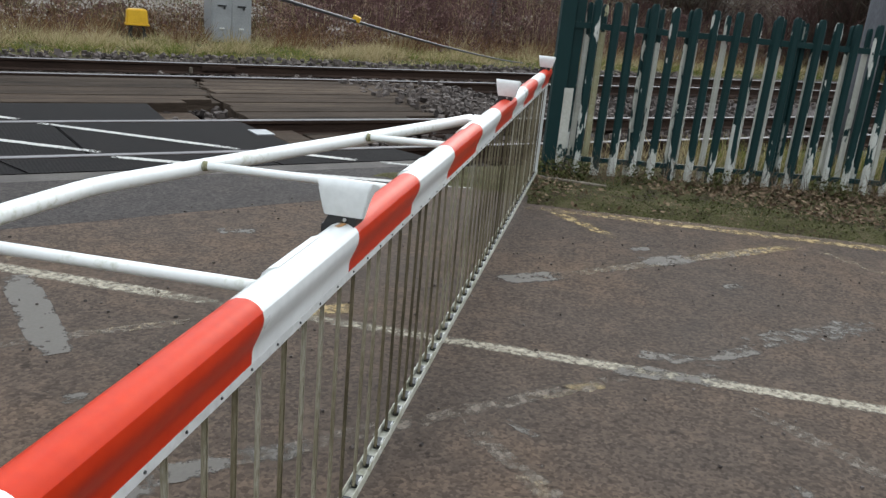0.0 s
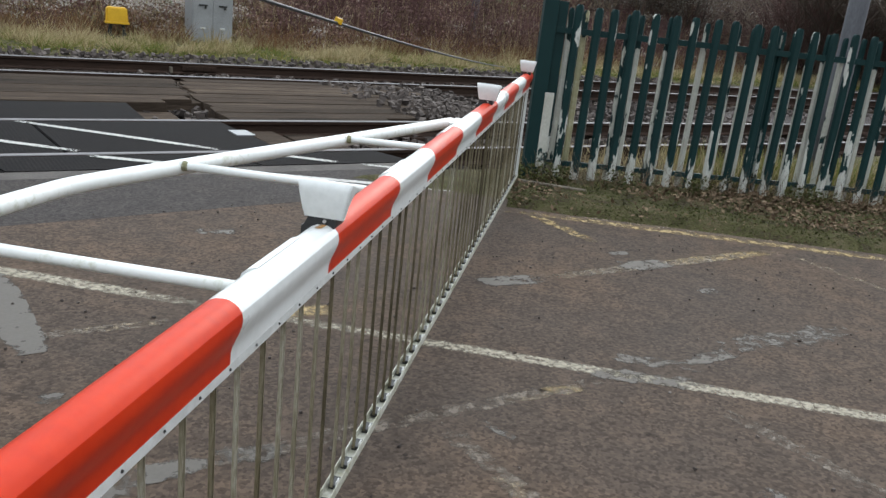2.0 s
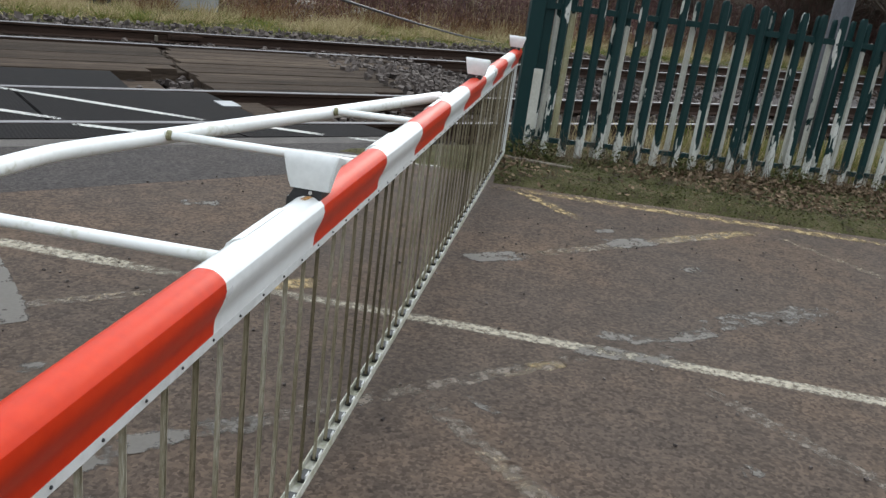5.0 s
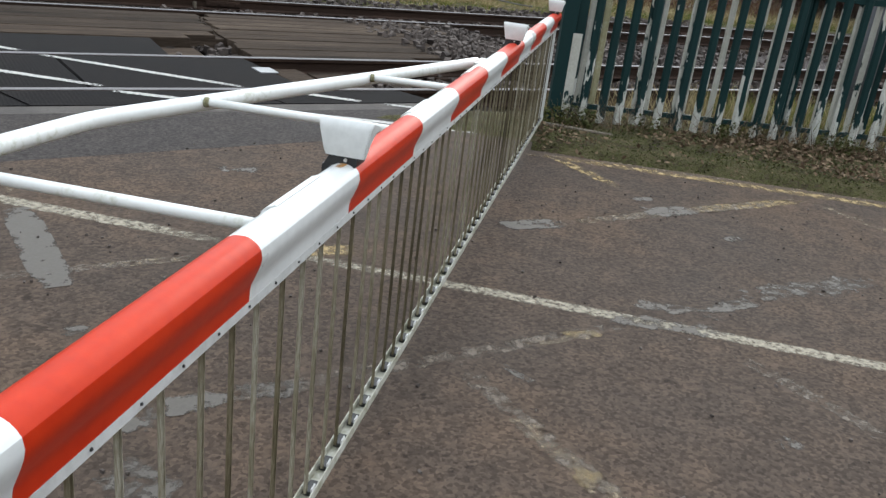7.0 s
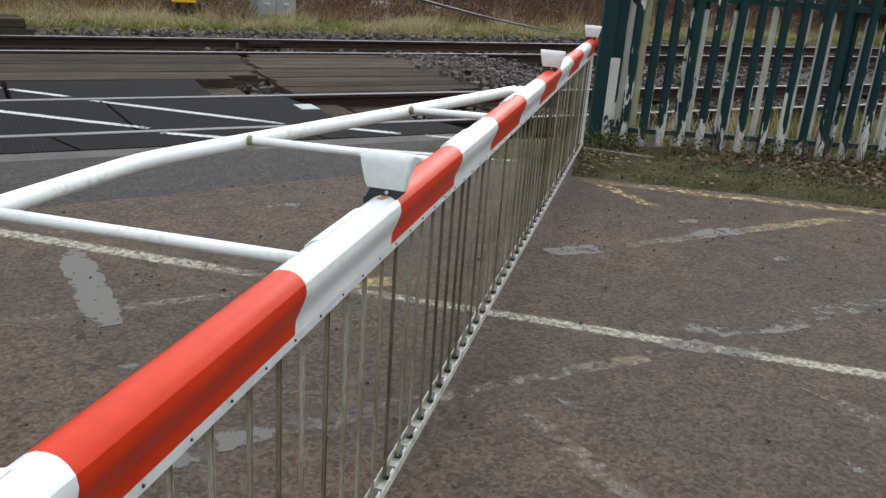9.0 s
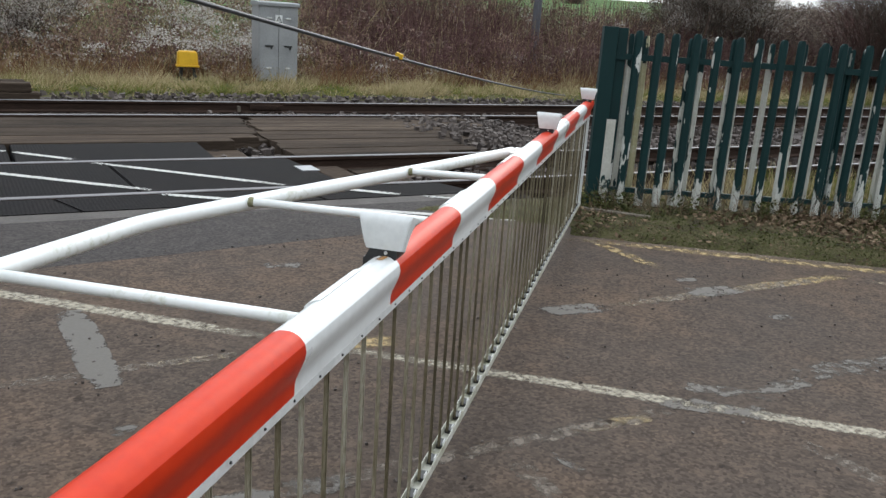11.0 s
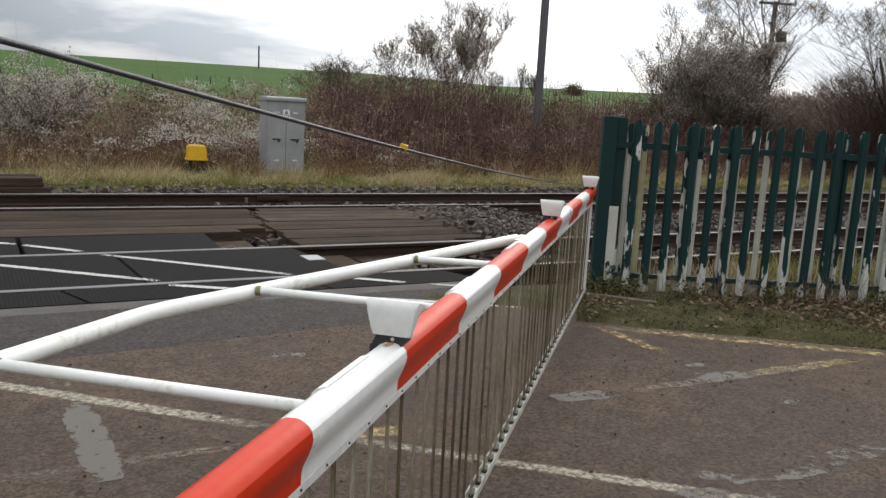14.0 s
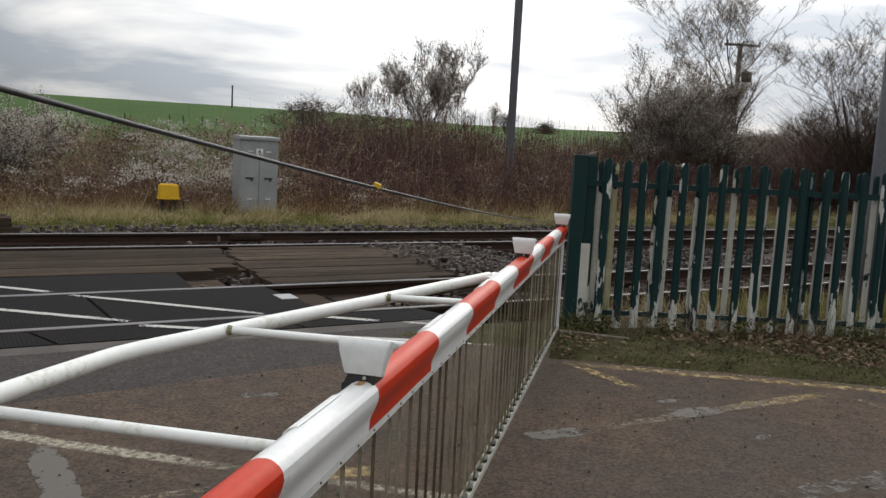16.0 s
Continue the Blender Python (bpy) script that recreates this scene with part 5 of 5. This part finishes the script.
def heights(xy):
    return np.array([ground_height(float(x), float(y)) for x, y in xy])


def scatter(n, x0, x1, y0, y1):
    xy = np.stack([gr.uniform(x0, x1, n), gr.uniform(y0, y1, n)], 1)
    return np.concatenate([xy, heights(xy)[:, None]], 1)


def wave(p, f=0.35, seed=0.0):
    return np.array([noise.noise((float(x) * f, float(y) * f, seed)) for x, y in p[:, :2]])


# brambles: a wavy bank of leaf clumps on arching stems
def clear_of_boxes(p):
    """Keeps growth off the trackside boxes and the ground before them."""
    x, y = p[:, 0], p[:, 1]
    return ~((x > 4.05) & (x < 5.0) & (y < 11.3)) & ~((x > 5.75) & (x < 7.0) & (y < 11.65))


def bank_top(p):
    """How high the brambles stand there."""
    rise = (0.50 + (0.80 + 0.15 * np.clip((p[:, 0] - 6) / 3, 0, 1)) * np.clip((p[:, 1] - 10.6) / 4.5, 0, 1)) * (1 + 0.35 * wave(p, 0.5, 4.0) + 0.22 * wave(p, 1.6, 5.0))
    front = np.clip((p[:, 1] - 10.3 + 0.9 * wave(p, 0.9, 8.0)) / 0.9, 0.0, 1)
    return (rise + 0.28 * np.clip((p[:, 0] - 7) / 6, 0, 1)) * front


c = scatter(9500, -4, 34, 10.2, 18.5)
c = c[clear_of_boxes(c)]
tall = bank_top(c)
c, tall = c[tall > 0.08], tall[tall > 0.08]
up = gr.uniform(0.04, 1.0, len(c)) ** 0.7
c[:, 2] += tall * up
tone = wave(c, 0.45, 2.0) + 0.8 * wave(c, 1.7, 12.0) + gr.normal(0, 0.22, len(c))
right_ = np.clip((c[:, 0] - 7.5) / 3, 0, 1)
pale = (tone + 1.0 * up - 0.55 * right_ > 1.16)
dark = ~pale & (wave(c, 0.8, 21.0) + gr.normal(0, 0.2, len(c)) + 0.42 * right_ > 0.10)
dry = ~pale & ~dark & (wave(c, 1.2, 33.0) + gr.normal(0, 0.2, len(c)) > 0.16)
leafy = ~pale & ~dark & ~dry
for pick, mat, per, size, label in ((leafy, BRAMBLE, 22, 0.031, "dead brown bramble thicket behind the tracks"), (dark, PURPLE, 20, 0.030, "dark purple brown bramble thicket"),
                                    (dry, DRYLEAF, 22, 0.031, "withered grey leaves among brambles"), (pale, FLUFF, 34, 0.027, "pale seed heads and leaves coloured as if lit over brambles")):
    q = np.repeat(c[pick], per, 0)
    q = q + gr.normal(0, 1, q.shape) * (np.array([0.11, 0.11, 0.045]) if mat is FLUFF else np.array([0.12, 0.12, 0.07]))
    stuff("seed_heads" if mat is FLUFF else "bramble_thicket", cloud_mesh("bramble_thicket", leaf_quads(q, size, gr), 4, mat), label, "seed heads" if mat is FLUFF else "brambles")
f = scatter(9000, -4, 34, 10.6, 18)
f = f[clear_of_boxes(f)]
stuff("bramble_stems", cloud_mesh("bramble_stems", stem_quads(f, np.clip(bank_top(f) * 0.9, 0.1, 2), 0.0048, gr, 0.6), 4, LITTER), "dark dead stems", "stems")
# upright dock and willowherb stalks, dense beyond the cabinet
f = scatter(9000, 8.5, 34, 11.0, 16.5)
f = f[wave(f, 0.9, 14.0) + gr.normal(0, 0.15, len(f)) > -0.12]
stuff("upright_stalks", cloud_mesh("upright_stalks", stem_quads(f, np.clip(bank_top(f) * 1.12, 0.2, 2.2), 0.0085, gr, 0.10), 4, PURPLE), "dark reddish upright dead stalks", "stems")
f = scatter(3600, -4, 34, 10.6, 17)
f = f[clear_of_boxes(f)]
stuff("pale_stalks", cloud_mesh("pale_stalks", stem_quads(f, np.clip(bank_top(f) * 1.1, 0.2, 2.0), 0.0055, gr, 0.35), 4, STRAW), "pale dead stalks among brambles", "stems")
f = scatter(150, -4, 30, 13, 17.5)
stuff("tall_stems", cloud_mesh("tall_stems", stem_quads(f, bank_top(f) * 1.35, 0.004, gr, 0.16), 4, LITTER), "tall thin dead stalks over the brambles", "stems")
# hedge bank closing the view beyond the trees
def twigs(n, r0, r1, d0, d1, height, mat, label, seed, width=0.012):
    g = np.random.default_rng(seed)
    a, r = g.uniform(d0, d1, n), g.uniform(r0, r1, n)
    xy = np.stack([E3.x + np.cos(a) * r, E3.y + np.sin(a) * r], 1)
    h = height * np.clip(0.75 + 0.8 * np.array([noise.noise((float(x) * 16, seed * 3.0, 0.5)) + 0.6 * noise.noise((float(x) * 60, seed * 3.0, 1.5)) for x in a]), 0.25, 1.3)
    feet = np.concatenate([xy, heights(xy)[:, None] + (0.55 * h * g.uniform(0, 1, n))[:, None]], 1)
    stuff("twig_scrub", cloud_mesh("twig_scrub", stem_quads(feet, h * 0.5, width, g, 0.75), 4, mat), label, "scrub")


twigs(22000, 30, 37, radians(20), radians(45), 3.3, BARK, "bare grey brown scrub twigs beyond the tracks", 71, 0.006)
twigs(12000, 30, 36, radians(20), radians(45), 2.8, PURPLE, "reddish bare scrub twigs beyond the tracks", 72, 0.007)
twigs(5000, 23, 28, radians(54), radians(69), 1.9, PURPLE, "bare bramble canes on the mound", 73, 0.006)


def bank(n, r0, r1, d0, d1, low, high, mat, label, size, seed, full=1.45):
    g = np.random.default_rng(seed)
    u, r = g.uniform(0, 1, n), g.uniform(r0, r1, n)
    a = d0 + (d1 - d0) * u
    xy = np.stack([E3.x + np.cos(a) * r, E3.y + np.sin(a) * r], 1)
    crest = low + (high - low) * np.clip(0.5 + 0.9 * np.array([noise.noise((float(x) * 16, seed * 3.0, 0.5)) + 0.5 * noise.noise((float(x) * 55, seed * 3.0, 1.5)) for x in a]), 0, 1)
    crest = crest * g.uniform(0.55, 1.05, n)
    z = heights(xy) + crest * g.uniform(0, 1, n) ** full
    stuff("hedge_bank", cloud_mesh("hedge_bank", leaf_quads(np.concatenate([xy, z[:, None]], 1), size, g), 4, mat), label, "hedge")


bank(150000, 31, 37, radians(20), radians(44), 1.5, 3.0, DRYLEAF, "brown scrub bank beyond the tracks", 0.024, 61, 1.0)
bank(22000, 30, 36, radians(20), radians(47), 1.2, 3.0, IVY, "dark evergreen scrub beyond the tracks", 0.024, 62)
bank(6000, 30.5, 35, radians(20), radians(48), 2.0, 3.4, FLUFF, "pale old seed heads on the scrub", 0.028, 63)
bank(30000, 24, 29, radians(57), radians(69.5), 1.5, 2.7, BRAMBLE, "bramble mound below the thorn bushes", 0.027, 64)
bank(2500, 24, 28, radians(58), radians(72), 1.6, 2.5, FLUFF, "pale seed heads on the bramble mound", 0.026, 65)

# lineside grass, in tussocks
def off_boxes(p):
    return ~((p[:, 0] > 4.12) & (p[:, 0] < 4.80) & (p[:, 1] > 9.9) & (p[:, 1] < 11.2)) & ~((p[:, 0] > 5.8) & (p[:, 0] < 6.9) & (p[:, 1] > 10.3) & (p[:, 1] < 11.1))


f = scatter(30000, -4, 30, 7.25, 11.4)
f = f[off_boxes(f)]
tall = (0.05 + 0.07 * np.clip((f[:, 1] - 8.6) / 2.0, 0, 1)) * (1 + 0.9 * wave(f, 2.6, 6.0))
dry = wave(f, 0.8, 5.0) + 0.7 * wave(f, 2.4, 15.0) + gr.normal(0, 0.22, len(f)) + 0.12 * (f[:, 1] - 9.0) > 0.0
stuff("dry_grass", cloud_mesh("dry_grass", blade_tris(f[dry], tall[dry] * 1.15, 0.010, gr, 0.55), 3, STRAW), "straw coloured rough grass beside the track", "grass")
stuff("green_grass", cloud_mesh("green_grass", blade_tris(f[~dry], tall[~dry] * 0.8, 0.012, gr, 0.55), 3, GREENGRASS), "green rough grass beside the track", "grass")


def tussocks(n, y0, y1, per, height, spread, mat, label, seed):
    """Clumps of blades that arch outwards and lean with the wind."""
    g = np.random.default_rng(seed)
    c = scatter(n, -4, 28, y0, y1)
    c = c[off_boxes(c) & (wave(c, 1.1, seed * 1.7) + g.normal(0, 0.2, len(c)) > -0.05)]
    scale = np.repeat(g.uniform(0.45, 1.35, len(c)), per)
    c = np.repeat(c, per, 0)
    off = g.normal(0, spread, (len(c), 2)) * scale[:, None]
    c[:, :2] += off
    t3 = blade_tris(c, height * scale, 0.0075, g, 0.3)
    t3[:, 2, :2] += off * 2.6 + np.array([0.04, 0.0])
    stuff("tussocks", cloud_mesh("tussocks", t3, 3, mat), label, "grass")


tussocks(1100, 7.9, 11.0, 34, 0.22, 0.05, STRAW, "pale straw tussocks beside the track", 81)
tussocks(420, 7.6, 10.6, 30, 0.15, 0.06, GREENGRASS, "green grass tussocks beside the track", 82)
tussocks(300, 10.2, 11.5, 26, 0.42, 0.06, STRAW, "tall dry grass at the bramble's foot", 83)
f = scatter(12000, -4, 30, 10.1, 12.2)
f = f[clear_of_boxes(f)]
stuff("dead_bracken", cloud_mesh("dead_bracken", blade_tris(f, 0.36 + 0.2 * np.clip(f[:, 1] - 10.6, 0, 1), 0.010, gr, 0.6), 3, BRACKEN), "rusty dead bracken at the foot of brambles", "bracken")
# verge by the fence: moss, weeds, leaf litter, straw beyond the pales
def in_fence(n, s0, s1, o0, o1):
    """Places by metres along the fence and beyond it (negative: road side)."""
    s, o = gr.uniform(s0, s1, n), gr.uniform(o0, o1, n)
    ca, sa = math.cos(FENCE_A), math.sin(FENCE_A)
    xy = np.stack([FENCE_P.x + s * ca - o * sa, FENCE_P.y + s * sa + o * ca], 1)
    xy = xy[np.array([beyond_edge(float(x), float(y)) > 0.10 for x, y in xy])]
    return np.concatenate([xy, np.maximum(heights(xy), -0.26)[:, None]], 1)


f = in_fence(5000, -0.3, 4.0, -1.4, -0.02)
f = f[wave(f, 2.2, 3.0) > -0.05]
stuff("verge_grass", cloud_mesh("verge_grass", blade_tris(f, 0.022, 0.004, gr, 0.9), 3, WEED), "short mossy grass on the verge", "grass")
f = in_fence(6500, -0.1, 4.0, -0.30, 0.10)
f = f[wave(f, 2.4, 7.0) > 0.0]
f[:, 2] += 0.01 + 0.13 * gr.uniform(0, 1, len(f)) ** 2
stuff("verge_weeds", cloud_mesh("verge_weeds", leaf_quads(f, 0.017, gr, 0.4), 4, WEED), "low green weeds along the fence foot", "weeds")
f = in_fence(6500, -0.2, 4.2, -1.1, -0.03)
f = f[(wave(f, 1.5, 9.0) + gr.normal(0, 0.25, len(f)) + 0.35 * np.clip(f[:, 0] - 6, -0.6, 1)) > 0.05]
f[:, 2] += 0.012 + 0.05 * gr.uniform(0, 1, len(f)) ** 2
stuff("leaf_litter", cloud_mesh("leaf_litter", leaf_quads(f, 0.020, gr, 0.6), 4, LITTER), "brown fallen leaves below the fence", "leaf litter")
f = in_fence(1700, 0.0, 5.5, 0.05, 1.3)
stuff("fence_straw", cloud_mesh("fence_straw", blade_tris(f, 0.25, 0.005, gr, 0.4), 3, STRAW), "dry straw grass behind the fence", "grass")
f = in_fence(2200, 1.6, 5.5, 0.05, 1.5)
stuff("fence_grass", cloud_mesh("fence_grass", blade_tris(f, 0.22, 0.007, gr, 0.4), 3, GREENGRASS), "green grass behind the fence", "grass")
f = in_fence(1100, 0.0, 4.0, -0.4, 0.3)
stuff("weed_stalks", cloud_mesh("weed_stalks", stem_quads(f, 0.22, 0.002, gr, 0.9), 4, LITTER), "dead stalks along the fence foot", "stems")

f = in_fence(9000, -0.35, 4.3, -1.5, 0.0)
f[:, 2] += 0.004
pickm = wave(f, 3.0, 12.0) + gr.normal(0, 0.2, len(f))
stuff("moss_tufts", cloud_mesh("moss_tufts", leaf_quads(f[pickm > 0], 0.011, gr, 0.5), 4, WEED), "tufts of moss on the verge", "moss")
stuff("verge_debris", cloud_mesh("verge_debris", leaf_quads(f[pickm <= -0.08], 0.009, gr, 0.7), 4, LITTER), "small leaf crumbs and twigs on the verge", "leaf litter")

kerb = tagged(new("kerb"), "short worn concrete edging beside the verge", "kerb", kind="structure")
a_, b_ = Vector((4.70, -1.30, 0)), Vector((5.10, -1.78, 0))
ang = math.degrees(math.atan2((b_ - a_).y, (b_ - a_).x))
part("kerb_stone", boxed(0, (b_ - a_).length, -0.03, 0.03, -0.12, 0.035, 0.01), CONCRETE, kerb, m=pose(a_.x, a_.y, 0, 0, 0, ang))
